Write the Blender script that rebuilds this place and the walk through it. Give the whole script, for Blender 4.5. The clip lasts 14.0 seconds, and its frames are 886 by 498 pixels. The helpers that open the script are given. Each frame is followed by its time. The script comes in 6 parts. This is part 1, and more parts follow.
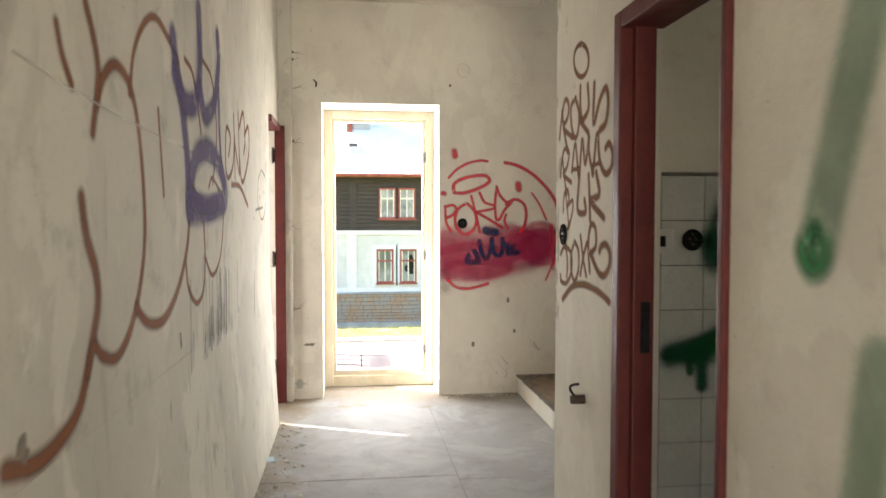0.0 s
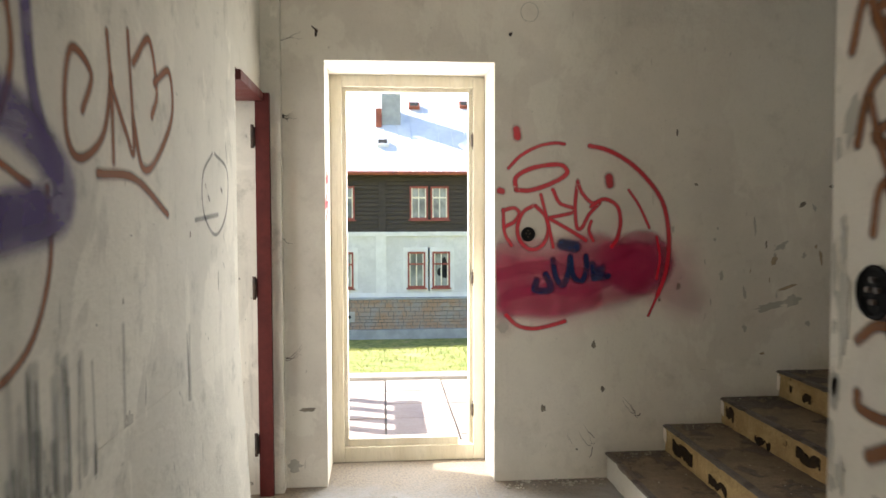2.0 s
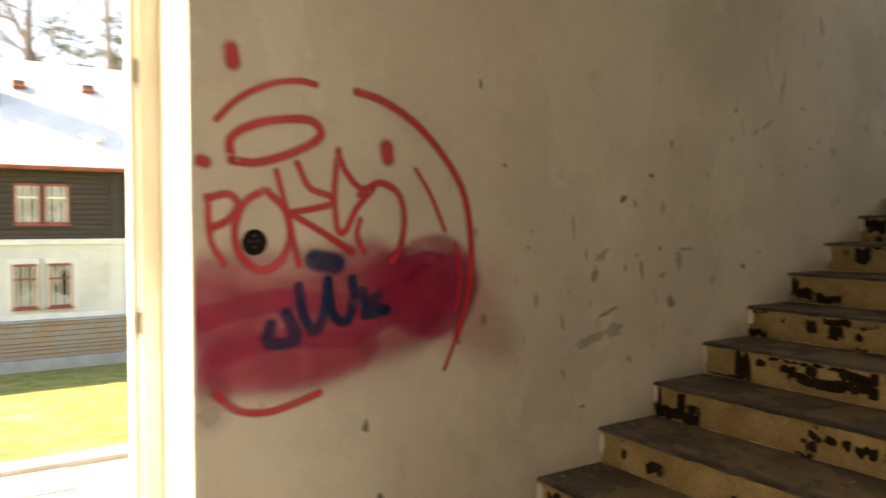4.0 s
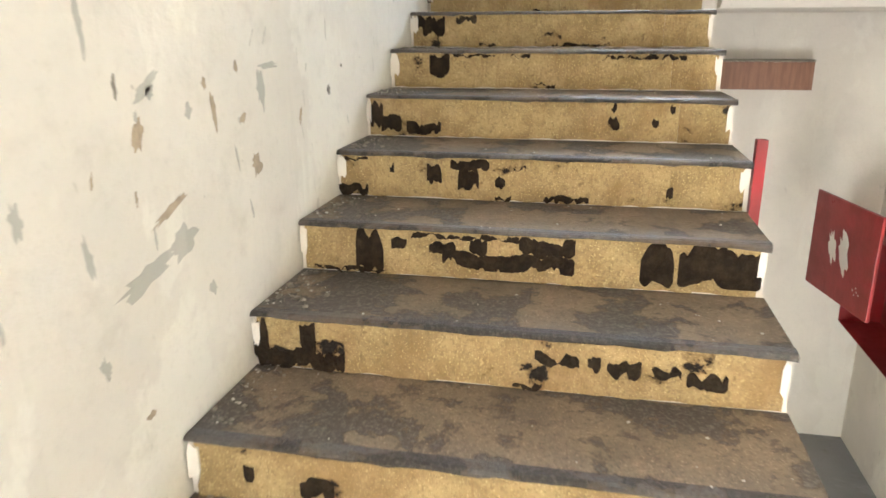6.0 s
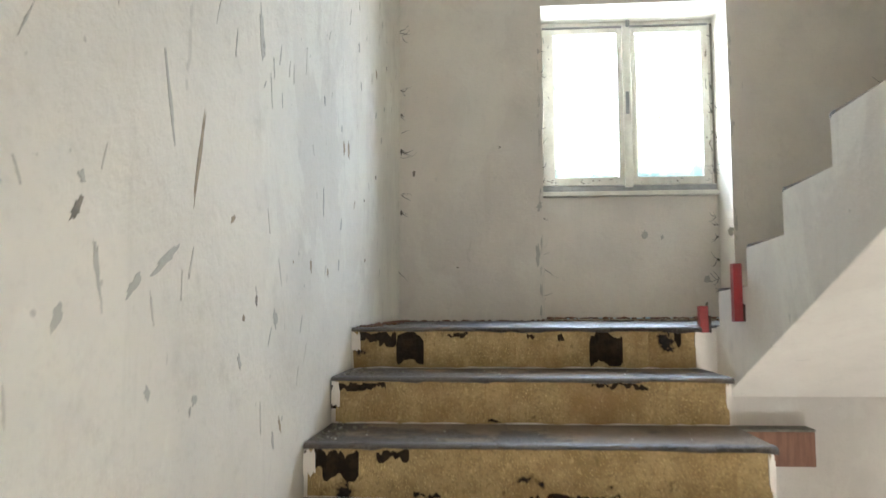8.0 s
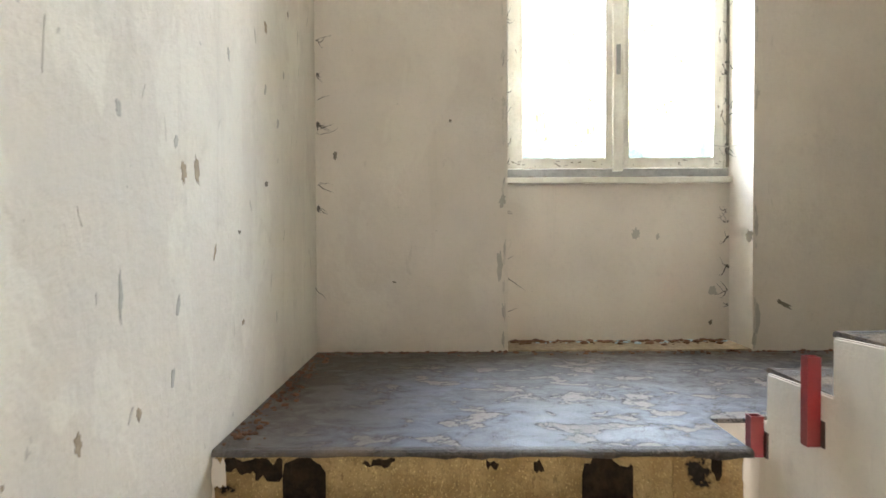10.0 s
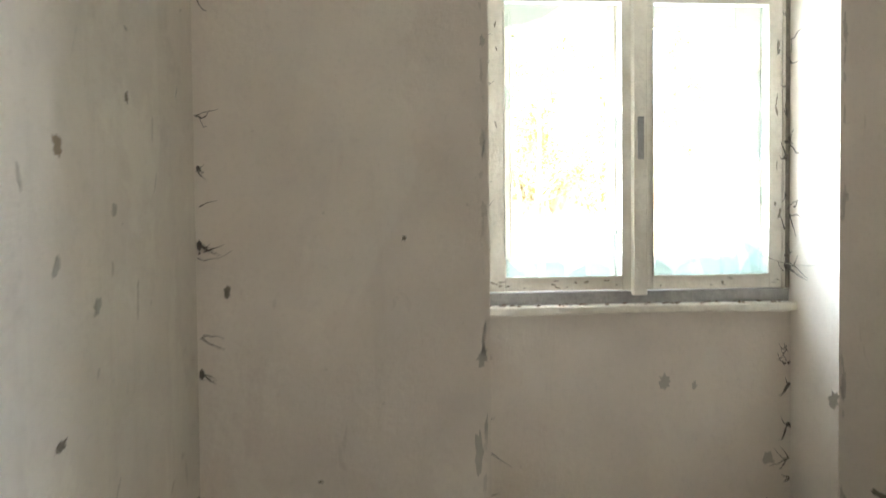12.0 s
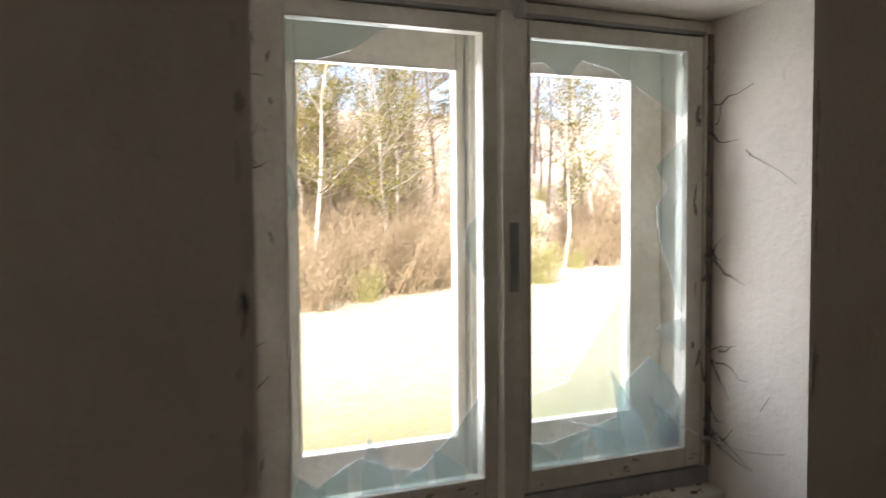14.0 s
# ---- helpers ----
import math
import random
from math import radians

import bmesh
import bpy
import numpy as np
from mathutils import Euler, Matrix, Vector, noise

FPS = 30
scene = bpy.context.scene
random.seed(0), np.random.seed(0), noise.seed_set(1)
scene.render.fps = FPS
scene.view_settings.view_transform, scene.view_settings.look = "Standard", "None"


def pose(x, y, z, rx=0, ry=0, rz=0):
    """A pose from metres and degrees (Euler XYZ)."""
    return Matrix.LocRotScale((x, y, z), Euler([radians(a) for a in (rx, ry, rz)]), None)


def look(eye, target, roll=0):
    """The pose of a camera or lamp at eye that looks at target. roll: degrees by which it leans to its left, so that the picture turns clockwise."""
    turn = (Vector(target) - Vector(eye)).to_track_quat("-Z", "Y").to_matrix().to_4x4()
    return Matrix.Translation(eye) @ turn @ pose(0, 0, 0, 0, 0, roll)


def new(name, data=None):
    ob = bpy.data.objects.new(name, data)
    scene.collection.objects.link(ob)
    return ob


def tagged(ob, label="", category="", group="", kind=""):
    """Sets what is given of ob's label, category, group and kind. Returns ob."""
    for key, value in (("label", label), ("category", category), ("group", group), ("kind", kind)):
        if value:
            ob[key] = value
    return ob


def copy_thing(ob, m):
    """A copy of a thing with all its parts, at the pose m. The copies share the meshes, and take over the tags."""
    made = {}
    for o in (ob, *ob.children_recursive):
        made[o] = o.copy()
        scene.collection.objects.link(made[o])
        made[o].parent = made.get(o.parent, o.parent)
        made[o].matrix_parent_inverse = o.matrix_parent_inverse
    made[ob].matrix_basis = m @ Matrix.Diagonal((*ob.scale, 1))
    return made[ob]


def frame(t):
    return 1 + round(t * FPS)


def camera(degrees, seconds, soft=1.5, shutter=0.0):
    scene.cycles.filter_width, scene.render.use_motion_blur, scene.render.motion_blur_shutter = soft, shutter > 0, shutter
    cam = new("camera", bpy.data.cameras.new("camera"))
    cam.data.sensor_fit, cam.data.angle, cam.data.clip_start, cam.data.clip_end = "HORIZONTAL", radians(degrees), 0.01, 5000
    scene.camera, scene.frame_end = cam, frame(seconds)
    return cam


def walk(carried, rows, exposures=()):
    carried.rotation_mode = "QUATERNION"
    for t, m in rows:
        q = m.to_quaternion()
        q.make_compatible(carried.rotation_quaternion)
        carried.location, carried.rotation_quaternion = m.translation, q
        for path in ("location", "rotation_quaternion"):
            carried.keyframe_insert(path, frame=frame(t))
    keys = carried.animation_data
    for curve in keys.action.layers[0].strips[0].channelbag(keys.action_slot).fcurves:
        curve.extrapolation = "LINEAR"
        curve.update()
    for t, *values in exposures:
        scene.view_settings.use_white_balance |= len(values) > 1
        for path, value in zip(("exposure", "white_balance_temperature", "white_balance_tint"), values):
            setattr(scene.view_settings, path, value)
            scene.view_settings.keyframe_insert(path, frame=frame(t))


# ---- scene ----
cam = camera(63.1, 14.0, shutter=0.4)
# seconds, eye x y z, pitch, roll, yaw
ROWS = [
    (0.0, 0.002, 0.006, 1.399, -2.334, -0.024, -7.213),
    (0.5, 0.078, 0.44, 1.415, -1.256, 0.126, -4.349),
    (1.0, 0.071, 0.864, 1.401, -1.107, 0.16, -1.193),
    (1.5, 0.061, 1.301, 1.417, -1.106, 0.052, -3.986),
    (2.0, 0.084, 1.769, 1.457, -2.423, 0.166, -4.731),
    (2.5, 0.052, 2.211, 1.467, -3.663, 0.094, -4.887),
    (3.0, 0.05, 2.655, 1.432, -2.211, 0.064, -15.428),
    (3.5, 0.124, 3.09, 1.443, -2.726, -0.032, -22.827),
    (4.0, 0.179, 3.538, 1.424, -1.973, 0.012, -32.703),
    (4.2, 0.235, 3.71, 1.419, -3.173, 0.029, -39.707),
    (6.3, 1.34, 4.991, 1.394, -18.399, 0.006, -80.987),
    (6.5, 1.495, 5.056, 1.401, -18.734, -0.046, -82.404),
    (7.0, 1.843, 5.143, 1.576, -12.16, 0.132, -88.353),
    (7.2, 1.946, 5.116, 1.599, -6.752, -0.147, -91.261),
    (7.5, 2.112, 5.12, 1.751, 0.867, 0.495, -91.253),
    (7.7, 2.199, 5.107, 1.78, 4.08, 0.084, -88.324),
    (8.0, 2.332, 5.154, 1.833, 4.723, 0.222, -86.006),
    (8.5, 2.575, 5.173, 1.965, 5.842, -0.102, -88.643),
    (8.7, 2.687, 5.15, 1.985, 5.985, 0.18, -90.276),
    (10.8, 3.735, 5.118, 2.419, -7.096, 0.292, -91.278),
    (11.0, 3.862, 5.137, 2.435, -6.724, 0.355, -94.365),
    (11.5, 4.1, 5.106, 2.595, -5.978, 0.512, -97.24),
    (12.0, 4.33, 5.154, 2.761, -1.651, 0.583, -94.324),
    (12.5, 4.587, 5.074, 2.815, 2.198, 0.762, -102.376),
    (13.0, 4.833, 5.022, 2.947, 0.014, 0.606, -103.784),
    (13.5, 5.087, 5.077, 3.082, -3.207, 0.423, -105.856),
    (14.0, 5.32, 4.994, 3.126, -2.77, 0.502, -111.511),
]
walk(cam, [(t, pose(x, y, z, 90 + pitch, roll, yaw)) for t, x, y, z, pitch, roll, yaw in ROWS],
     [(0, 2.6, 6600, 11), (1.0, 2.55, 6650, 11), (1.5, 2.3, 6350, 10), (2.5, 1.8, 6500, 10), (3.0, 1.88, 6950, 11), (4.2, 2.4, 8400, 13), (6.3, 4.95, 5800, 9), (7.0, 4.95, 5800, 9), (7.7, 4.35, 5850, 9),
      (8.7, 4.25, 6000, 10), (10.8, 4.55, 6550, 12), (11.5, 4.6, 6500, 12), (12.0, 3.8, 6350, 12), (12.5, 3.0, 6300, 14), (13.0, 2.4, 6700, 19), (13.5, 1.7, 6800, 20), (14.0, 1.25, 6850, 22)])

# ---- world and light ----
SUN_EL, SUN_X, SUN_Y = 36.0, -0.907, 0.42
world = bpy.data.worlds.new("world")
scene.world = world
world.use_nodes = True
wn = world.node_tree
sky = wn.nodes.new("ShaderNodeTexSky")
sky.sky_type, sky.sun_disc = "NISHITA", False
sky.sun_elevation, sky.sun_rotation = radians(SUN_EL), math.atan2(SUN_X, SUN_Y)
sky.air_density, sky.dust_density = 1.0, 1.5
wn.links.new(sky.outputs[0], wn.nodes["Background"].inputs[0])
wn.nodes["Background"].inputs[1].default_value = 0.13
sun = new("sun", bpy.data.lights.new("sun", "SUN"))
sun.data.energy, sun.data.angle, sun.data.color = 5.0, radians(0.5), (1.0, 0.94, 0.84)
sun.matrix_world = look((SUN_X * 30, SUN_Y * 30, 33 * math.tan(radians(SUN_EL))), (0, 0, 0))


def daylight(name, x, y, z, tx, ty, tz, w, h, power, colour):
    """An area lamp in an opening, for the sky's light."""
    ob = new(name, bpy.data.lights.new(name, "AREA"))
    ob.data.shape, ob.data.size, ob.data.size_y, ob.data.energy, ob.data.color = "RECTANGLE", w, h, power, colour
    ob.matrix_world = look((x, y, z), (tx, ty, tz))
    return ob


daylight("door_daylight", 0.23, 6.24, 1.2, 0.23, 5.0, 1.1, 0.85, 2.1, 13.6, (1.0, 0.98, 0.95))
daylight("window_daylight", 7.06, 4.36, 3.05, 6.0, 4.36, 2.95, 1.25, 1.15, 12.6, (0.80, 0.90, 1.0))
# Fill for the stairwell, in an added opening high above the landing, out of view.
daylight("upper_fill", 6.80, 4.34, 6.15, 5.0, 4.34, 5.4, 0.95, 0.85, 4.8, (0.88, 0.94, 1.0))
# Fill from behind the camera; brightens the near corridor walls.
daylight("corridor_end_fill", 0.15, -3.25, 1.1, 0.15, 0.0, 1.1, 0.95, 2.0, 17.0, (1.0, 0.97, 0.92))
daylight("side_window_daylight", -2.47, 5.85, 1.6, -2.2, 4.0, 1.2, 1.1, 1.2, 4.5, (1.0, 0.97, 0.92))
# Added fill in the inner doorway; lifts the hall, risers and soffit.
daylight("side_door_fill", -0.80, 5.32, 1.1, 2.0, 4.9, 1.1, 0.5, 1.9, 2.1, (1.0, 0.96, 0.90))
# Fill for the tiled room, in an added opening out of view.
daylight("washroom_fill", 4.44, 1.0, 1.75, 2.0, 1.4, 1.2, 0.75, 0.9, 1.6, (1.0, 0.97, 0.92))
# Hidden fill below floor level; brightens the soffit and cellar walls.
daylight("cellar_fill", 2.24, 3.68, -0.85, 5.0, 3.6, 0.6, 1.0, 0.95, 2.5, (1.0, 0.97, 0.92))


# ---- materials ----
def nodes_of(name):
    m = bpy.data.materials.new(name)
    m.use_nodes = True
    return m, m.node_tree.nodes, m.node_tree.links, m.node_tree.nodes["Principled BSDF"]


def noise_node(N, L, coord, scale, detail=6.0, rough=0.6, distort=0.0):
    n = N.new("ShaderNodeTexNoise")
    n.inputs["Scale"].default_value, n.inputs["Detail"].default_value = scale, detail
    n.inputs["Roughness"].default_value, n.inputs["Distortion"].default_value = rough, distort
    if coord:
        L.new(coord, n.inputs["Vector"])
    return n.outputs["Fac"]


def ramp(N, L, fac, lo, hi, a=0.0, b=1.0):
    r = N.new("ShaderNodeMapRange")
    r.interpolation_type = "SMOOTHSTEP"
    for k, v in zip(("From Min", "From Max", "To Min", "To Max"), (lo, hi, a, b)):
        r.inputs[k].default_value = v
    L.new(fac, r.inputs["Value"])
    return r.outputs["Result"]


def blend(N, L, fac, a, b):
    m = N.new("ShaderNodeMix")
    m.data_type = "RGBA"
    if isinstance(fac, float):
        m.inputs[0].default_value = fac
    else:
        L.new(fac, m.inputs[0])
    for k, v in ((6, a), (7, b)):
        if isinstance(v, tuple):
            m.inputs[k].default_value = (*v, 1)
        else:
            L.new(v, m.inputs[k])
    return m.outputs[2]


def times(N, L, a, b, op="MULTIPLY"):
    m = N.new("ShaderNodeMath")
    m.operation = op
    m.use_clamp = op == "MULTIPLY"
    for k, v in ((0, a), (1, b)):
        if isinstance(v, (int, float)):
            m.inputs[k].default_value = v
        else:
            L.new(v, m.inputs[k])
    return m.outputs[0]


def bump(N, L, P, height, strength, distance=0.01):
    b = N.new("ShaderNodeBump")
    b.inputs["Strength"].default_value, b.inputs["Distance"].default_value = strength, distance
    L.new(height, b.inputs["Height"])
    L.new(b.outputs[0], P.inputs["Normal"])


def coords(N, L, scale=(1, 1, 1), shift=0.0):
    """World-sized object coordinates, shifted from object to object."""
    tc, mp = N.new("ShaderNodeTexCoord"), N.new("ShaderNodeMapping")
    mp.inputs["Scale"].default_value = scale
    L.new(tc.outputs["Object"], mp.inputs["Vector"])
    if shift:
        oi = N.new("ShaderNodeObjectInfo")
        c = N.new("ShaderNodeCombineXYZ")
        L.new(times(N, L, oi.outputs["Random"], shift, "MULTIPLY_ADD"), c.inputs[0])
        L.new(times(N, L, oi.outputs["Random"], shift * 1.7, "MULTIPLY_ADD"), c.inputs[2])
        L.new(c.outputs[0], mp.inputs["Location"])
    return mp.outputs["Vector"]


def plain(name, c1, c2, scale=8.0, rough=0.6, relief=0.2, metal=0.0, fine=60.0, shift=7.0, spread=(0.35, 0.65), stretch=(1, 1, 1), spec=0.5):
    """Two tones in large patches, with fine grain and relief over them."""
    m, N, L, P = nodes_of(name)
    v = coords(N, L, stretch, shift)
    big, small = noise_node(N, L, v, scale), noise_node(N, L, v, fine, 3)
    col = blend(N, L, ramp(N, L, big, *spread), c1, c2)
    dark = tuple(x * 0.75 for x in c1)
    col = blend(N, L, ramp(N, L, small, 0.45, 0.75, 0.0, 0.45), col, dark)
    L.new(col, P.inputs["Base Color"])
    L.new(ramp(N, L, big, 0.2, 0.8, rough - 0.12, min(1.0, rough + 0.12)), P.inputs["Roughness"])
    P.inputs["Metallic"].default_value = metal
    P.inputs["Specular IOR Level"].default_value = spec
    bump(N, L, P, small, relief)
    return m


def plaster(name, c, dirt, amount=1.0, rough=0.85):
    """Old limewash: cloudy tone, overpainted patches, runs, scuffs, grime blots, trowel relief."""
    m, N, L, P = nodes_of(name)
    v, runs = coords(N, L), coords(N, L, (3.2, 3.2, 0.25))
    cloud, mid, fine = noise_node(N, L, v, 1.1, 5), noise_node(N, L, v, 5.5, 8, 0.7), noise_node(N, L, v, 60, 4, 0.7)
    run = noise_node(N, L, runs, 2.3, 7, 0.72)
    patch = noise_node(N, L, coords(N, L, (1.0, 1.0, 0.6)), 2.4, 8, 0.62, 0.5)
    col = blend(N, L, ramp(N, L, cloud, 0.35, 0.7), c, tuple(x * 0.84 for x in c))
    col = blend(N, L, ramp(N, L, patch, 0.53, 0.57, 0.0, min(0.75, 0.42 * amount)), col, tuple(min(0.8, x * 1.12) for x in c))
    col = blend(N, L, ramp(N, L, mid, 0.52, 0.78, 0.0, min(0.8, 0.5 * amount)), col, dirt)
    col = blend(N, L, ramp(N, L, run, 0.56, 0.80, 0.0, min(0.8, 0.5 * amount)), col, dirt)
    scuff = noise_node(N, L, coords(N, L, (1.3, 1.3, 0.5)), 11, 3, 0.6, 0.8)
    col = blend(N, L, ramp(N, L, scuff, 0.69, 0.74, 0.0, min(0.8, 0.4 * amount)), col, tuple(x * 0.75 for x in dirt))
    spot = ramp(N, L, noise_node(N, L, v, 26, 2), 0.74, 0.78, 0.0, 0.5 * amount)
    col = blend(N, L, spot, col, tuple(x * 0.55 for x in dirt))
    col = blend(N, L, ramp(N, L, fine, 0.5, 0.75, 0.0, 0.16), col, dirt)
    L.new(col, P.inputs["Base Color"])
    P.inputs["Roughness"].default_value = rough
    P.inputs["Specular IOR Level"].default_value = 0.22
    h = times(N, L, times(N, L, times(N, L, mid, 0.9), times(N, L, patch, 0.7), "ADD"), times(N, L, fine, 0.2), "ADD")
    bump(N, L, P, h, 0.6, 0.012)
    return m


PLASTER = plaster("old_limewash", (0.74, 0.69, 0.60), (0.43, 0.39, 0.325), 0.8)
PLASTER_GRIMY = plaster("grimy_limewash", (0.66, 0.63, 0.545), (0.29, 0.285, 0.24), 1.6)
PLASTER_CLEAN = plaster("stair_limewash", (0.75, 0.69, 0.605), (0.46, 0.42, 0.36), 0.45)
PLASTER_GREY = plaster("bare_plaster", (0.47, 0.45, 0.39), (0.33, 0.30, 0.25))
PLASTER_BROWN = plain("inner_plaster", (0.42, 0.33, 0.22), (0.30, 0.24, 0.17), 30, 0.9, 0.4)
PLASTER_SCUFF = plain("faint_scuff", (0.60, 0.56, 0.49), (0.50, 0.465, 0.40), 25, 0.9, 0.3)
PLASTER_DARK = plain("wall_gouge", (0.16, 0.14, 0.11), (0.26, 0.23, 0.18), 25, 0.9, 0.5)
FLOOR = plaster("floor_screed", (0.27, 0.268, 0.262), (0.15, 0.128, 0.10), 1.35, 0.72)


def doorway_dirt(m):
    """Trodden-in brown dirt that thickens towards the house door and the side wall."""
    N, L = m.node_tree.nodes, m.node_tree.links
    P = N["Principled BSDF"]
    clean = P.inputs["Base Color"].links[0].from_socket
    w = coords(N, L)
    sep = N.new("ShaderNodeSeparateXYZ")
    L.new(w, sep.inputs[0])
    ragged, fine, swirl = noise_node(N, L, w, 3.5, 7, 0.7), noise_node(N, L, w, 70, 3), noise_node(N, L, w, 1.6, 6, 0.6, 1.5)
    col = blend(N, L, ramp(N, L, swirl, 0.45, 0.62, 0.0, 0.55), clean, (0.36, 0.355, 0.345))
    earth = blend(N, L, ramp(N, L, fine, 0.4, 0.65), (0.23, 0.175, 0.115), (0.12, 0.09, 0.06))
    for out, at in ((1, -4.75), (0, 0.0)):
        v = sep.outputs[out]
        if out == 0:
            m2 = N.new("ShaderNodeMath")
            m2.operation = "MULTIPLY"
            L.new(sep.outputs[0], m2.inputs[0])
            m2.inputs[1].default_value = -1.0
            v = m2.outputs[0]
        d = times(N, L, times(N, L, v, at, "ADD"), ragged, "ADD")
        col = blend(N, L, ramp(N, L, d, 0.72 if out == 0 else 0.95, 1.05 if out == 0 else 1.5, 0.0, 0.75), col, earth)
    L.new(col, P.inputs["Base Color"])


doorway_dirt(FLOOR)
CONCRETE = plaster("worn_concrete", (0.25, 0.25, 0.25), (0.15, 0.125, 0.095), 1.4, 0.55)
RED_STEEL = plain("oxblood_paint", (0.085, 0.016, 0.014), (0.11, 0.022, 0.018), 9, 0.55, 0.12, spec=0.2)
RED_PANEL = plain("signal_red_paint", (0.27, 0.016, 0.018), (0.20, 0.022, 0.02), 7, 0.38, 0.1)
CREAM_WOOD = plain("cream_paint", (0.70, 0.65, 0.53), (0.60, 0.54, 0.41), 6, 0.45, 0.25, stretch=(1, 1, 0.2))
WHITE_WOOD = plain("yellowed_white_paint", (0.74, 0.71, 0.62), (0.62, 0.58, 0.49), 7, 0.42, 0.25)
GREY_WOOD = plain("weathered_rail", (0.26, 0.26, 0.25), (0.36, 0.35, 0.33), 9, 0.7, 0.3)
DARK_METAL = plain("rusted_iron", (0.05, 0.04, 0.035), (0.10, 0.065, 0.045), 30, 0.6, 0.3, 0.6)
BAKELITE = plain("black_bakelite", (0.012, 0.012, 0.012), (0.02, 0.02, 0.02), 40, 0.85, 0.3, spec=0.05)
WHITE_PLASTIC = plain("white_plastic", (0.62, 0.61, 0.57), (0.55, 0.53, 0.48), 20, 0.4, 0.05)
BROWN_WOOD = plain("brown_veneer", (0.20, 0.085, 0.045), (0.28, 0.13, 0.07), 5, 0.5, 0.15, stretch=(1, 9, 1))
TILE = plain("white_glaze", (0.62, 0.62, 0.57), (0.55, 0.55, 0.50), 5, 0.18, 0.03)
GROUT = plain("grout", (0.20, 0.19, 0.16), (0.14, 0.13, 0.11), 30, 0.9, 0.3)
COBWEB = plain("dusty_cobweb", (0.09, 0.08, 0.07), (0.16, 0.14, 0.12), 60, 0.95, 0.1)
RUBBLE = plain("plaster_crumbs", (0.50, 0.47, 0.40), (0.34, 0.31, 0.26), 40, 0.9, 0.4)
DEAD_LEAF = plain("dead_leaf", (0.20, 0.09, 0.04), (0.13, 0.07, 0.04), 30, 0.8, 0.3)
PAPER = plain("faded_blue_paper", (0.35, 0.52, 0.62), (0.50, 0.60, 0.64), 20, 0.8, 0.1)


def stair_cover(name, base, base2, black, lo, grime, rough, wall_side, stretch=(1, 1, 1), scale=5.0):
    """Screed with the torn remains of a dark covering on it, thicker towards the stair wall."""
    m, N, L, P = nodes_of(name)
    v, w = coords(N, L, stretch, 23.0), coords(N, L, (1, 1, 1), 23.0)
    tear, edge = noise_node(N, L, v, scale, 6, 0.62, 0.25), noise_node(N, L, w, 42, 4, 0.7)
    fine, grit, cloud = noise_node(N, L, w, 95, 4, 0.8), noise_node(N, L, w, 210, 2, 0.6), noise_node(N, L, w, 9, 6, 0.7)
    mine = N.new("ShaderNodeObjectInfo").outputs["Random"]
    sep = N.new("ShaderNodeSeparateXYZ")
    L.new(coords(N, L), sep.inputs[0])
    tear = times(N, L, tear, times(N, L, mine, 0.10), "ADD")
    tear = times(N, L, tear, ramp(N, L, sep.outputs[1], 5.25, 5.62, 0.0, wall_side), "ADD")
    raw = times(N, L, tear, times(N, L, edge, 0.12), "ADD")
    mask = ramp(N, L, raw, lo, lo + 0.014)
    rim = times(N, L, ramp(N, L, raw, lo - 0.035, lo), ramp(N, L, mask, 0.0, 1.0, 1.0, 0.0))
    col = blend(N, L, ramp(N, L, cloud, 0.35, 0.68), base, base2)
    col = blend(N, L, ramp(N, L, fine, 0.46, 0.66, 0.0, 0.7), col, tuple(x * 0.5 for x in base))
    col = blend(N, L, ramp(N, L, grit, 0.60, 0.70, 0.0, 0.75), col, tuple(min(0.75, x * 1.9) for x in base))
    pock = noise_node(N, L, coords(N, L, (1, 1, 0.6), 23.0), 34, 5, 0.75)
    col = blend(N, L, ramp(N, L, pock, 0.60, 0.70, 0.0, 0.7), col, tuple(x * 0.38 for x in base))
    col = blend(N, L, ramp(N, L, pock, 0.30, 0.40, 0.6, 0.0), col, tuple(min(0.7, x * 1.45) for x in base))
    col = blend(N, L, ramp(N, L, noise_node(N, L, coords(N, L, (7, 7, 0.6), 23.0), 5.0, 5, 0.7), 0.56, 0.74, 0.0, 0.55), col, grime)
    col = blend(N, L, ramp(N, L, noise_node(N, L, w, 3.1, 5), 0.48, 0.72, 0.0, 0.7), col, grime)
    col = blend(N, L, times(N, L, rim, 0.6), col, tuple(x * 0.55 for x in grime))
    worn = blend(N, L, ramp(N, L, fine, 0.45, 0.7), black, tuple(x * 2.2 for x in black))
    col = blend(N, L, mask, col, worn)
    L.new(col, P.inputs["Base Color"])
    P.inputs["Roughness"].default_value = rough
    P.inputs["Specular IOR Level"].default_value = 0.18
    h = times(N, L, times(N, L, mask, 0.9), times(N, L, times(N, L, fine, 0.6), times(N, L, cloud, 0.5), "ADD"), "ADD")
    bump(N, L, P, h, 0.9, 0.008)
    return m


RISER = stair_cover("torn_riser", (0.42, 0.305, 0.145), (0.27, 0.185, 0.08), (0.016, 0.012, 0.009), 0.765, (0.24, 0.145, 0.06), 0.8, 0.0, (1, 1, 1.3), 6.0)
BLACK_COVER = plain("black_stair_covering", (0.016, 0.011, 0.007), (0.034, 0.023, 0.014), 30, 0.8, 0.9, fine=90, spec=0.1)
TREAD = stair_cover("torn_tread", (0.225, 0.170, 0.115), (0.165, 0.128, 0.09), (0.086, 0.074, 0.060), 0.66, (0.115, 0.092, 0.066), 0.72, 0.08, (1, 1, 1), 5.0)
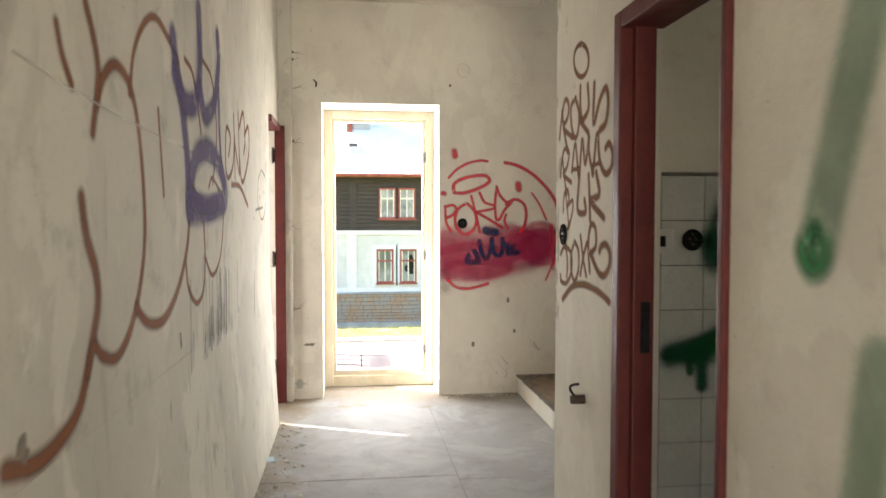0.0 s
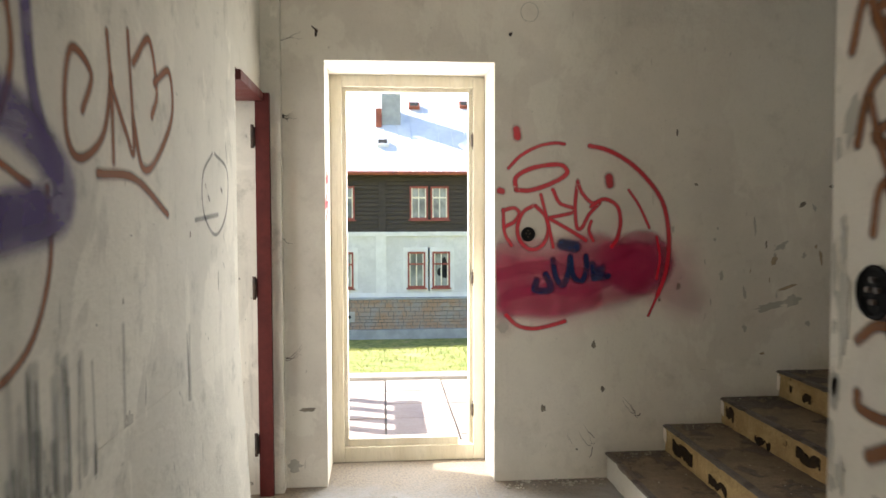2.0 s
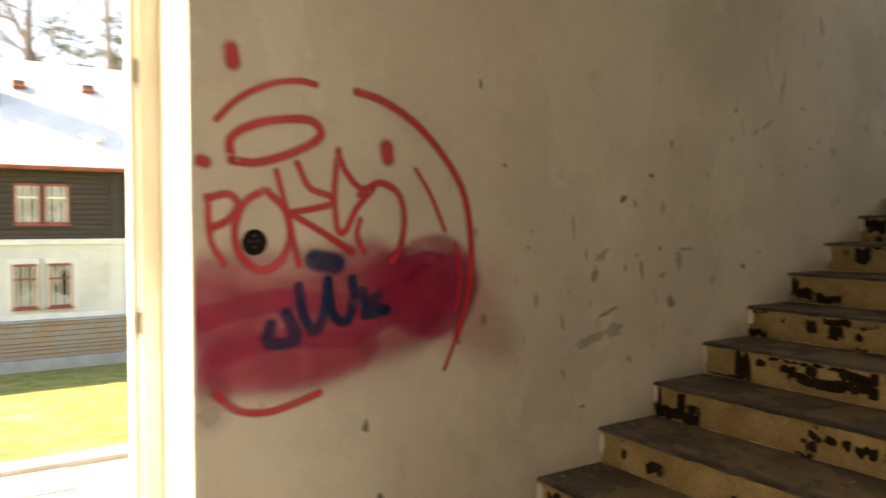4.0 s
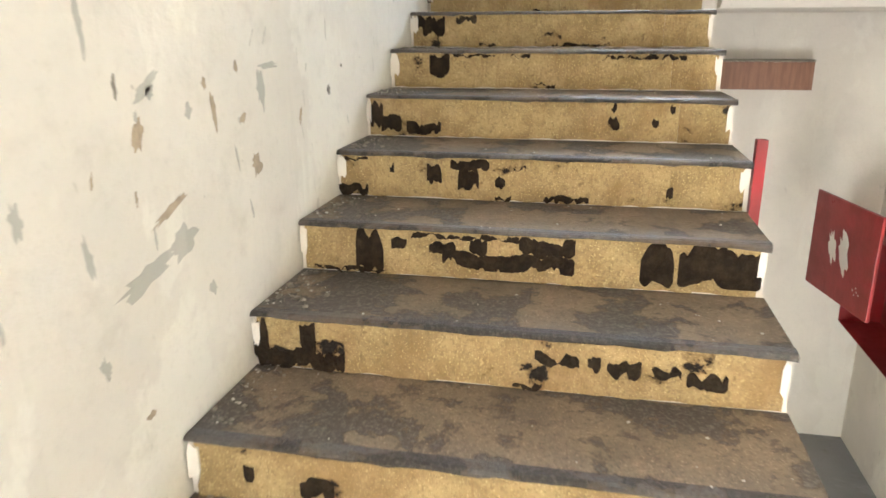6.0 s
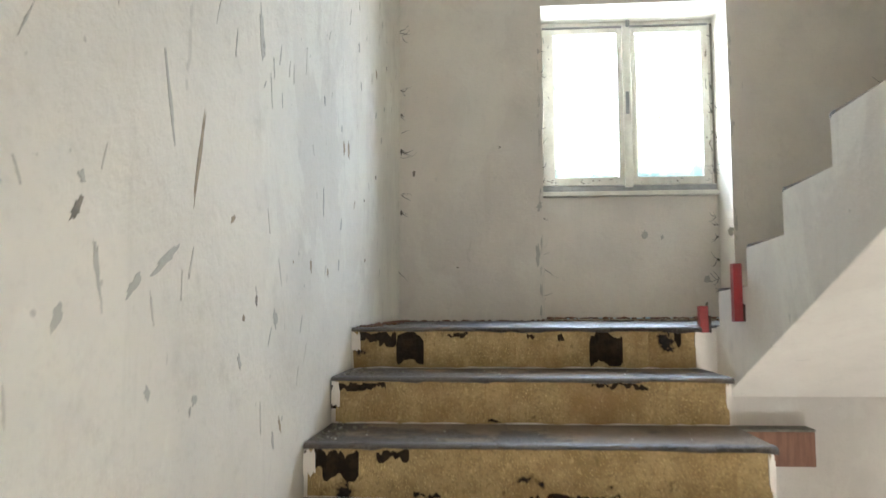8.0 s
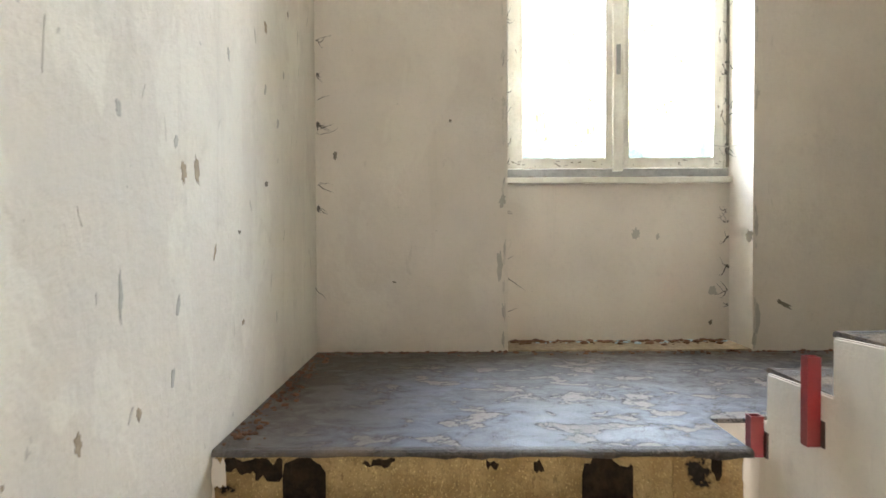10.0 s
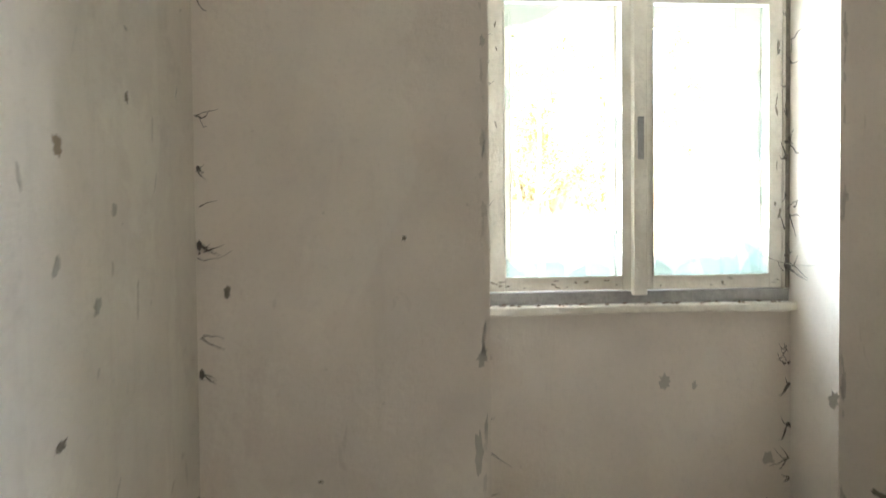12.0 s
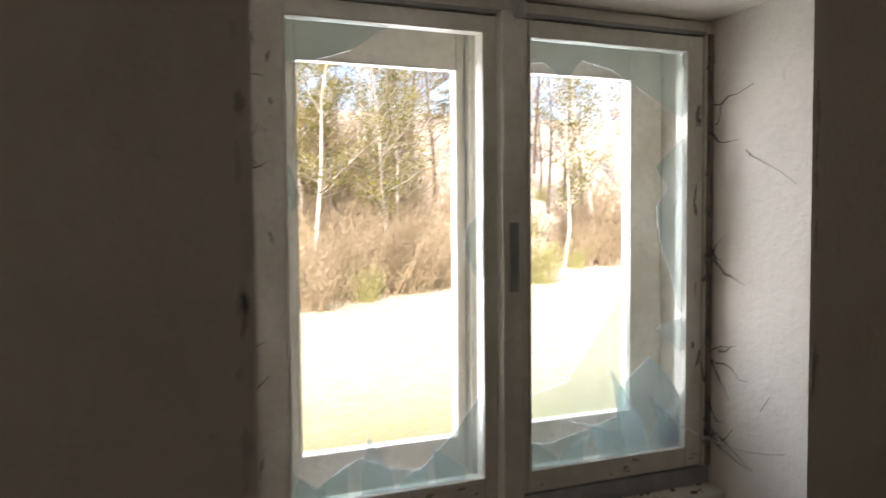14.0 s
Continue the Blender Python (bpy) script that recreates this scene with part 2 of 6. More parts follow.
NOSING = stair_cover("worn_nosing", (0.085, 0.078, 0.072), (0.12, 0.105, 0.088), (0.045, 0.038, 0.032), 0.66, (0.15, 0.105, 0.065), 0.5, 0.0)


def landing_floor(name):
    """Grey-blue floor paint that comes off in flakes over brown screed, dirty along the walls."""
    m, N, L, P = nodes_of(name)
    v, w = coords(N, L, (1.0, 0.8, 1.0)), coords(N, L)
    big, edge, fine, wide = noise_node(N, L, v, 9.0, 6, 0.66, 0.4), noise_node(N, L, w, 38, 4, 0.7), noise_node(N, L, w, 120, 3, 0.7), noise_node(N, L, w, 1.1, 3)
    worn = noise_node(N, L, w, 1.6, 4)
    raw = times(N, L, times(N, L, big, times(N, L, edge, 0.12), "ADD"), times(N, L, worn, 0.22), "ADD")
    mask = ramp(N, L, raw, 0.724, 0.738)
    rim = times(N, L, ramp(N, L, raw, 0.704, 0.720), ramp(N, L, raw, 0.730, 0.744, 1.0, 0.0))
    seam = noise_node(N, L, v, 5.0, 5, 0.6, 0.8)
    crack = times(N, L, ramp(N, L, seam, 0.484, 0.496), ramp(N, L, seam, 0.500, 0.512, 1.0, 0.0))
    sep = N.new("ShaderNodeSeparateXYZ")
    L.new(w, sep.inputs[0])
    paint = blend(N, L, ramp(N, L, wide, 0.38, 0.62), (0.088, 0.092, 0.118), (0.066, 0.060, 0.058))
    paint = blend(N, L, ramp(N, L, noise_node(N, L, w, 13, 6, 0.75), 0.45, 0.7, 0.0, 0.6), paint, (0.07, 0.062, 0.055))
    screed = blend(N, L, ramp(N, L, fine, 0.4, 0.7), (0.235, 0.205, 0.18), (0.15, 0.125, 0.105))
    col = blend(N, L, mask, paint, screed)
    col = blend(N, L, times(N, L, times(N, L, rim, crack, "ADD"), 0.8), col, (0.03, 0.025, 0.02))
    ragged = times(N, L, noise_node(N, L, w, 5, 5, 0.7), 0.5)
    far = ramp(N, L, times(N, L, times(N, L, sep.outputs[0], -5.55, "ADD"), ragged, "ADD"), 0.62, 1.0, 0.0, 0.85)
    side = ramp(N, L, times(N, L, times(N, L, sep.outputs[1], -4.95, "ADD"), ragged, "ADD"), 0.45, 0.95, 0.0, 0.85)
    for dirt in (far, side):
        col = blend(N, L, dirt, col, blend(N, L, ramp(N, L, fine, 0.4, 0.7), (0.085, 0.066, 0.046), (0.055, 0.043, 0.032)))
    L.new(col, P.inputs["Base Color"])
    L.new(ramp(N, L, raw, 0.55, 0.8, 0.44, 0.74), P.inputs["Roughness"])
    P.inputs["Specular IOR Level"].default_value = 0.4
    h = times(N, L, times(N, L, mask, -1.0, "MULTIPLY_ADD"), times(N, L, fine, 0.15), "ADD")
    bump(N, L, P, h, 0.9, 0.010)
    return m


LANDING = landing_floor("flaking_floor_paint")


def spray_paint(name, colour, strength, soft, grain):
    """Spray paint that fades to the rim of its stroke; U and V are 0 on the stroke's line and 1 at the rim."""
    m, N, L, P = nodes_of(name)
    uv = N.new("ShaderNodeUVMap")
    ln = N.new("ShaderNodeVectorMath")
    ln.operation = "LENGTH"
    L.new(uv.outputs[0], ln.inputs[0])
    w = coords(N, L)
    n, big = noise_node(N, L, w, 160, 2), noise_node(N, L, w, 9, 4)
    a = ramp(N, L, times(N, L, ln.outputs["Value"], times(N, L, n, grain), "ADD"), 1.0 - soft + grain / 2, 1.0 + grain / 2, 1.0, 0.0)
    a = times(N, L, a, ramp(N, L, big, 0.25, 0.7, strength * 0.78, strength))
    L.new(blend(N, L, ramp(N, L, big, 0.3, 0.7), colour, tuple(x * 0.8 for x in colour)), P.inputs["Base Color"])
    L.new(a, P.inputs["Alpha"])
    P.inputs["Roughness"].default_value = 0.9
    P.inputs["Specular IOR Level"].default_value = 0.08
    return m


SPRAYS = {
    "red": spray_paint("red_spray", (0.64, 0.04, 0.06), 0.92, 0.75, 0.3),
    "crimson": spray_paint("crimson_spray", (0.52, 0.03, 0.10), 0.54, 0.42, 0.25),
    "mist": spray_paint("crimson_mist", (0.48, 0.03, 0.12), 0.25, 0.95, 0.4),
    "blue": spray_paint("navy_spray", (0.014, 0.04, 0.11), 0.95, 0.45, 0.2),
    "brown_r": spray_paint("umber_spray", (0.23, 0.085, 0.024), 0.94, 0.7, 0.25),
    "brown_l": spray_paint("russet_spray", (0.27, 0.098, 0.040), 0.93, 0.8, 0.25),
    "purple": spray_paint("violet_spray", (0.10, 0.065, 0.20), 0.84, 0.6, 0.2),
    "grey": spray_paint("grey_marker", (0.16, 0.16, 0.15), 0.7, 0.8, 0.2),
    "green": spray_paint("green_spray", (0.04, 0.24, 0.08), 0.85, 0.95, 0.2),
    "green_soft": spray_paint("thin_green_spray", (0.06, 0.22, 0.09), 0.5, 0.6, 0.25),
    "grime": spray_paint("mould_runs", (0.10, 0.105, 0.085), 0.34, 0.95, 0.5),
    "chalk": spray_paint("pale_scratch", (0.78, 0.74, 0.66), 0.5, 0.9, 0.5),
    "pink": spray_paint("faded_red_spray", (0.62, 0.05, 0.06), 0.92, 0.6, 0.2),
}


def glass(name, dust):
    m, N, L, P = nodes_of(name)
    t, g, d = N.new("ShaderNodeBsdfTransparent"), N.new("ShaderNodeBsdfGlossy"), N.new("ShaderNodeBsdfDiffuse")
    t.inputs[0].default_value = (0.90, 0.96, 0.95, 1)
    d.inputs[0].default_value = (0.55, 0.60, 0.60, 1)
    g.inputs["Roughness"].default_value = 0.03
    f = N.new("ShaderNodeFresnel")
    a, b = N.new("ShaderNodeMixShader"), N.new("ShaderNodeMixShader")
    L.new(f.outputs[0], a.inputs[0])
    L.new(t.outputs[0], a.inputs[1])
    L.new(g.outputs[0], a.inputs[2])
    w = coords(N, L)
    L.new(ramp(N, L, noise_node(N, L, w, 6, 6), 0.35, 0.8, dust * 0.4, dust), b.inputs[0])
    L.new(a.outputs[0], b.inputs[1])
    L.new(d.outputs[0], b.inputs[2])
    L.new(b.outputs[0], N["Material Output"].inputs[0])
    return m


GLASS = glass("dusty_glass", 0.14)
GLASS_DIRTY = glass("grimy_glass", 0.30)


# ---- mesh helpers ----
def box(bm, x0, x1, y0, y1, z0, z1, bevel=0.0):
    q = bmesh.new()
    bmesh.ops.create_cube(q, size=1.0)
    for v in q.verts:
        v.co = Vector(((x0 + x1) / 2 + v.co.x * (x1 - x0), (y0 + y1) / 2 + v.co.y * (y1 - y0), (z0 + z1) / 2 + v.co.z * (z1 - z0)))
    if bevel:
        bmesh.ops.bevel(q, geom=q.edges[:], offset=bevel, segments=2, profile=0.6, affect="EDGES")
    join(bm, q)
    return bm


def join(bm, q, m=None):
    me = bpy.data.meshes.new("tmp")
    q.to_mesh(me)
    q.free()
    if m is not None:
        me.transform(m)
    bm.from_mesh(me)
    bpy.data.meshes.remove(me)


def boxes(*rows, bevel=0.0):
    bm = bmesh.new()
    for r in rows:
        box(bm, *r, bevel=bevel)
    return bm


def cyl(bm, a, b, r0, r1=None, n=10, caps=True):
    """A round bar from a to b."""
    a, b = Vector(a), Vector(b)
    q = bmesh.new()
    bmesh.ops.create_cone(q, cap_ends=caps, segments=n, radius1=r0, radius2=r0 if r1 is None else r1, depth=(b - a).length)
    turn = (b - a).to_track_quat("Z", "Y").to_matrix().to_4x4()
    join(bm, q, Matrix.Translation((a + b) / 2) @ turn)
    return bm


def part(name, bm, material, parent=None, label="", smooth=False):
    me = bpy.data.meshes.new(name)
    bm.normal_update()
    bm.to_mesh(me)
    bm.free()
    me.materials.append(material)
    if smooth:
        for p in me.polygons:
            p.use_smooth = True
    ob = new(name, me)
    if parent is not None:
        ob.parent = parent
    return tagged(ob, label)


def thing(name, label, category, m=None, group="", kind=""):
    ob = new(name)
    if m is not None:
        ob.matrix_basis = m
    ob.empty_display_size = 0.1
    return tagged(ob, label, category, group, kind)


def structure(name, bm, material, label, smooth=False):
    return tagged(part(name, bm, material, None, label, smooth), kind="structure")


# ---- plan: corridor x -0.545..0.853, stairwell y 2.95..5.677, landing wall x 6.335 ----
LX, RX, FY, EX, SY = -0.545, 0.853, 5.677, 6.335, 2.95
RISE, GO, NOSE1 = 0.147, 0.331, 1.317
LAND = 12 * RISE
TOP, CEIL = 6.85, 3.08
DX0, DX1, DZ = -0.225, 0.69, 2.30

# front wall with the house door, and a window of the side room
structure("wall_front", boxes(
    (-4.2, -3.05, FY, 6.18, -0.3, TOP), (-3.05, -1.9, FY, 6.18, -0.3, 0.9), (-3.05, -1.9, FY, 6.18, 2.95, TOP),
    (-1.9, DX0, FY, 6.18, -0.3, TOP), (DX0, DX1, FY, 6.18, DZ, TOP), (DX1, 7.1, FY, 6.18, -1.8, TOP)),
    PLASTER, "off-white limewashed wall with chips and spray paint")
structure("door_canopy", boxes((-1.3, 1.3, 6.182, 6.80, 2.72, 2.84)), CONCRETE, "grey concrete canopy over the house door")
# left corridor wall with the side door's opening
structure("wall_left", boxes(
    (-0.70, LX, -3.2, 4.95, 0, CEIL), (-0.70, LX, 4.95, 5.6, 2.11, CEIL), (-0.70, -0.447, 5.6, FY, 0, CEIL)),
    PLASTER_GRIMY, "grimy off-white corridor wall with spray paint")
# right corridor wall with the washroom door, then the wall that turns along the stairs
structure("wall_right", boxes(
    (RX, 1.0, -3.2, 1.545, 0, CEIL), (RX, 1.0, 1.545, 2.25, 2.05, CEIL), (RX, 1.0, 2.25, SY, 0, CEIL),
    (1.0, EX, 2.39, SY, -1.8, CEIL), (1.45, EX, 2.39, SY, CEIL, TOP)),
    PLASTER, "off-white plaster wall with spray-painted letters")
# landing wall: window recess down to the landing, window through the rest
NY0, NY1, NZ, NX = 3.846, 4.872, 3.545, 6.59
# The gap at z 5.7 to 6.6 is added, unseen, for the fill lamp.
structure("wall_landing", boxes(
    (EX, 6.88, 2.39, NY0, -1.8, TOP), (EX, 6.88, NY1, FY, -1.8, TOP), (EX, 6.88, NY0, NY1, NZ, 5.7), (EX, 6.88, NY0, NY1, 6.6, TOP),
    (EX, 6.88, NY0, NY1, -1.8, LAND - 0.02), (NX, 6.88, NY0, NY1, LAND - 0.02, 2.484)),
    PLASTER_CLEAN, "off-white wall with a window recess above the landing")
structure("floor", boxes((-4.2, 2.3, -3.2, FY, -0.3, 0), (2.3, EX, 4.42, FY, -0.3, 0), (DX0, DX1, FY, 6.06, -0.3, 0.0)), FLOOR, "grey worn concrete floor with a scored joint")
structure("cellar_floor", boxes((2.3, EX, SY, 4.42, -1.8, -1.5)), CONCRETE, "grey concrete cellar floor below the stairs")
# The opening at x 2.16 is added, out of view, for the cellar fill.
structure("cellar_wall", boxes((2.16, 2.3, SY, 3.15, -1.8, -0.3), (2.16, 2.3, 4.22, 4.42, -1.8, -0.3), (2.16, 2.3, 3.15, 4.22, -1.8, -1.4), (2.3, EX, 4.42, 4.56, -1.8, -0.3)), PLASTER_CLEAN, "white cellar stair wall")
structure("ceiling", boxes((-0.70, 1.45, -3.2, FY, CEIL, CEIL + 0.4), (-4.2, -0.70, -3.2, FY, CEIL, CEIL + 0.4), (1.45, 4.4, -3.2, 2.39, CEIL, CEIL + 0.4)), PLASTER_CLEAN, "off-white corridor ceiling")
structure("ceiling_stairwell", boxes((-0.70, 6.88, SY - 0.5, 6.18, TOP, TOP + 0.2)), PLASTER_CLEAN, "off-white stairwell ceiling")
structure("wall_upper_hall", boxes((-0.85, -0.70, SY - 0.5, FY, CEIL + 0.4, TOP), (-0.70, 1.45, 2.39, SY - 0.06, CEIL + 0.4, TOP)), PLASTER_CLEAN, "off-white wall of the upper hall")
# Unseen end wall; its doorway is added to let the fill lamp through.
structure("wall_back", boxes((-4.2, -0.35, -3.4, -3.2, -0.3, CEIL + 0.4), (0.65, 4.4, -3.4, -3.2, -0.3, CEIL + 0.4), (-0.35, 0.65, -3.4, -3.2, 2.1, CEIL + 0.4)), PLASTER, "off-white wall closing the corridor's end, unseen, with an added doorway")
structure("wall_side_room", boxes((-4.4, -4.2, -3.4, 6.18, -0.3, CEIL + 0.4), (-4.2, -0.70, 1.9, 2.05, 0, CEIL)), PLASTER_CLEAN, "pale wall of the side room")
# Unseen walls; the opening at y 0.6 to 1.4 is added for the fill.
structure("wall_washroom", boxes((4.4, 4.55, -3.4, 0.6, -0.3, CEIL + 0.4), (4.4, 4.55, 1.4, 2.39, -0.3, CEIL + 0.4), (4.4, 4.55, 0.6, 1.4, -0.3, 1.25), (4.4, 4.55, 0.6, 1.4, 2.25, CEIL + 0.4), (1.0, 4.4, -0.6, -0.45, 0, CEIL)), PLASTER_GREY, "grey wall of the washroom")

# landing slab and the second flight
bm = bmesh.new()
for y in (-3.2, 4.948):
    for x, z in ((LX - 0.01, 0.0), (-0.490, 0.0), (LX + 0.001, 0.95), (LX - 0.01, 0.95)):
        bm.verts.new((x, y, z))
bm.verts.ensure_lookup_table()
v = bm.verts
for f in ((0, 1, 2, 3), (7, 6, 5, 4), (1, 5, 6, 2), (0, 4, 5, 1), (2, 6, 7, 3), (3, 7, 4, 0)):
    bm.faces.new([v[i] for i in f])
bmesh.ops.recalc_face_normals(bm, faces=bm.faces)
part("plaster_batter", bm, PLASTER_GRIMY, bpy.data.objects["wall_left"])
UY, UX, UGO, URISE = 4.28, 5.217, 0.326, 0.1435
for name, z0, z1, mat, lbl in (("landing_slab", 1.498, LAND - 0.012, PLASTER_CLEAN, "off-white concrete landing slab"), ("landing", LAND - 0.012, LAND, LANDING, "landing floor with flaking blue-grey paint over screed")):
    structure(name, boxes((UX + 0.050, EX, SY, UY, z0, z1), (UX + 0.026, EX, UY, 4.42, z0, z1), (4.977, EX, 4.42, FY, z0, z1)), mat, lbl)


def flight_body(x0, z0, steps, way, go=GO, rise=RISE):
    """A solid flight with a sloped soffit: nosing line from x0, rising along way."""
    prof = []
    for k in range(steps):
        x = x0 + way * go * k
        prof += [(x + way * 0.018, z0 + rise * k), (x + way * 0.018, z0 + rise * (k + 1) - 0.012)]
    end = x0 + way * go * steps
    prof += [(end + way * 0.018, z0 + rise * steps - 0.012)]
    bm = bmesh.new()
    return bm, prof, end


def extrude_profile(bm, prof, y0, y1):
    a = [bm.verts.new((x, y0, z)) for x, z in prof]
    b = [bm.verts.new((x, y1, z)) for x, z in prof]
    bm.faces.new(a)
    bm.faces.new(list(reversed(b)))
    n = len(prof)
    for i in range(n):
        bm.faces.new((a[(i + 1) % n], a[i], b[i], b[(i + 1) % n]))
    bmesh.ops.recalc_face_normals(bm, faces=bm.faces)
    return bm


bm, prof, end = flight_body(NOSE1, 0.0, 11, 1)
prof += [(end + 0.018, 1.44), (NOSE1 + 1.0, 0.0)]
flight = structure("stair_flight_lower", extrude_profile(bm, prof, 4.425, FY - 0.002), PLASTER_CLEAN, "concrete stair flight with torn dark covering on tan risers")
bm, prof, end = flight_body(UX, LAND, 12, -1, UGO, URISE)
prof += [(end, 3.182), (5.162, 1.498), (UX + 0.048, 1.498), (UX + 0.048, LAND - 0.01)]
shaded_side_coat = [(x, z - (0.004 if i < len(prof) - 5 else 0.0)) for i, (x, z) in enumerate(prof)]
flight_up = structure("stair_flight_upper", extrude_profile(bm, prof, SY + 0.002, UY), PLASTER_CLEAN, "off-white concrete flight with a smooth sloped soffit")

# Dirtier plaster than the soffit's, so its tone also carries this side's shade.
part("shaded_side_coat", extrude_profile(bmesh.new(), shaded_side_coat, UY + 0.0005, UY + 0.004), PLASTER, flight_up, "grey-white plaster coat with runs, darkened for the side's shade")


def worn_strip(x, way, y0, y1, z, rng):
    """A nosing with a rounded, chipped front edge and a torn lower rim."""
    bm = bmesh.new()
    n = 46
    rows, chip_in, drop = [], 0.0, 0.02
    for i in range(n + 1):
        y = y0 + (y1 - y0) * i / n
        chip_in = max(0.0, chip_in * 0.6 + rng.uniform(-0.002, 0.002) + (rng.uniform(0.003, 0.008) if rng.random() < 0.07 else 0.0))
        drop = 0.6 * drop + 0.4 * rng.choice((0.010, 0.011, 0.013, 0.016, 0.026 if rng.random() < 0.25 else 0.012))
        f = x - way * 0.003 + way * chip_in
        rows.append([bm.verts.new(p) for p in ((x + way * 0.035, y, z + 0.0005), (f + way * 0.012, y, z + 0.0008 - chip_in * 0.3), (f + way * 0.004, y, z - 0.003), (f, y, z - 0.009),
                                               (f + way * 0.0015, y, z - drop), (x + way * 0.0075, y, z - drop - 0.002), (x + way * 0.035, y, z - 0.0115))])
    for p, q in zip(rows, rows[1:]):
        for k in range(7):
            bm.faces.new((p[k], p[(k + 1) % 7], q[(k + 1) % 7], q[k]))
    bm.faces.new(rows[0])
    bm.faces.new(list(reversed(rows[-1])))
    bmesh.ops.recalc_face_normals(bm, faces=bm.faces)
    return bm


def rough_slab(x0, x1, y0, y1, z0, z1, n, rng, amp, ends=(0, 1)):
    """A facing whose ends and lower rim are broken away unevenly."""
    bm = bmesh.new()
    rows = []
    for i in range(n + 1):
        y = y0 + (y1 - y0) * i / n + (rng.uniform(0, amp) if i == 0 and 0 in ends else rng.uniform(-amp, 0) if i == n and 1 in ends else 0)
        lo, d = z0 + rng.uniform(0, amp * 0.6), rng.uniform(-0.0012, 0.0012)
        rows.append([bm.verts.new(p) for p in ((x0 + d, y, lo), (x0 + d * 0.5 - 0.0005, y + rng.uniform(-1, 1) * amp * 0.5 * (i == 0 and 0 in ends or i == n and 1 in ends), (lo + z1) / 2), (x0 + d, y, z1), (x1, y, z1), (x1, y, lo))])
    for p, q in zip(rows, rows[1:]):
        for k in range(5):
            bm.faces.new((p[k], p[(k + 1) % 5], q[(k + 1) % 5], q[k]))
    bm.faces.new(rows[0])
    bm.faces.new(list(reversed(rows[-1])))
    bmesh.ops.recalc_face_normals(bm, faces=bm.faces)
    return bm


def riser(parent, x, way, y0, y1, z, rng, material=None, rise=RISE):
    cut = y0 + rng.uniform(0.16, 0.22)
    for a, b in ((y0 + 0.008, cut), (cut + 0.0012, y1 - 0.006)):
        part("riser_facing", rough_slab(x + way * (0.006 + rng.uniform(0, 0.002)), x + way * 0.0175, a, b, z - rise + 0.001, z - 0.010, max(4, int((b - a) / 0.035)), rng, 0.010, (1,) if b > cut + 0.1 else (0,)), material or RISER, parent)


def step_cover(parent, x, y0, y1, z, way, rng, go=GO, rise=RISE):
    """Riser facing, tread covering and nosing strip of one step."""
    xb, n1 = x + way * (go + 0.017), x + way * 0.035
    riser(parent, x, way, y0, y1, z, rng, PLASTER_GREY if z < RISE * 1.5 else None, rise)
    part("nosing", worn_strip(x, way, y0 - 0.006, y1, z, rng), NOSING, parent)
    part("tread", boxes((min(n1, xb) + 0.001, max(n1, xb) - 0.001, y0 - 0.005, y1, z - 0.011, z)), TREAD, parent)


rng = random.Random(5)
for k in range(1, 12):
    step_cover(flight, NOSE1 + GO * (k - 1), 4.425, FY - 0.004, RISE * k, 1, rng)
for k in range(1, 12):
    step_cover(flight_up, UX - UGO * (k - 1) + 0.004, SY + 0.004, UY - 0.005, LAND + URISE * k, -1, rng, UGO, URISE)


def ragged(x, y0, y1, z0, z1, rng, tear=0.0075):
    """A torn remnant of covering on a riser, a few millimetres proud, with a frayed outline."""
    n = max(4, int((y1 - y0) / 0.006))
    mid, half, proud = (z0 + z1) / 2, (z1 - z0) / 2, rng.uniform(0.0022, 0.0036)
    wave, turn, lo, hi = rng.uniform(5, 14), rng.uniform(0, 6), 0.0, 0.0
    bm, rows = bmesh.new(), []
    for i in range(n + 1):
        t = i / n
        lo = 0.6 * lo + (rng.uniform(-0.8, 2.2) if rng.random() < 0.3 else rng.uniform(-0.4, 0.4)) * tear
        hi = 0.6 * hi + (rng.uniform(-0.8, 2.2) if rng.random() < 0.3 else rng.uniform(-0.4, 0.4)) * tear
        full = half * min(1.0, rng.uniform(0.48, 0.9) + rng.uniform(2.5, 8.0) * min(t, 1 - t) * (y1 - y0) / 0.08)
        sway = half * 0.26 * math.sin(t * wave + turn)
        top = min(mid + full + sway - hi, z1 + 0.003)
        low = min(max(mid - full + sway + lo, z0 - 0.002), top - 0.0015)
        y = y0 + (y1 - y0) * t + rng.uniform(-0.0015, 0.0015)
        rows.append([bm.verts.new((x + d, y, z)) for d, z in ((proud, low), (proud, top), (0.0075, top), (0.0075, low))])
    for p, q in zip(rows, rows[1:]):
        for k in range(4):
            bm.faces.new((p[k], p[(k + 1) % 4], q[(k + 1) % 4], q[k]))
    bm.faces.new(rows[0])
    bm.faces.new(list(reversed(rows[-1])))
    bmesh.ops.recalc_face_normals(bm, faces=bm.faces)
    return bm


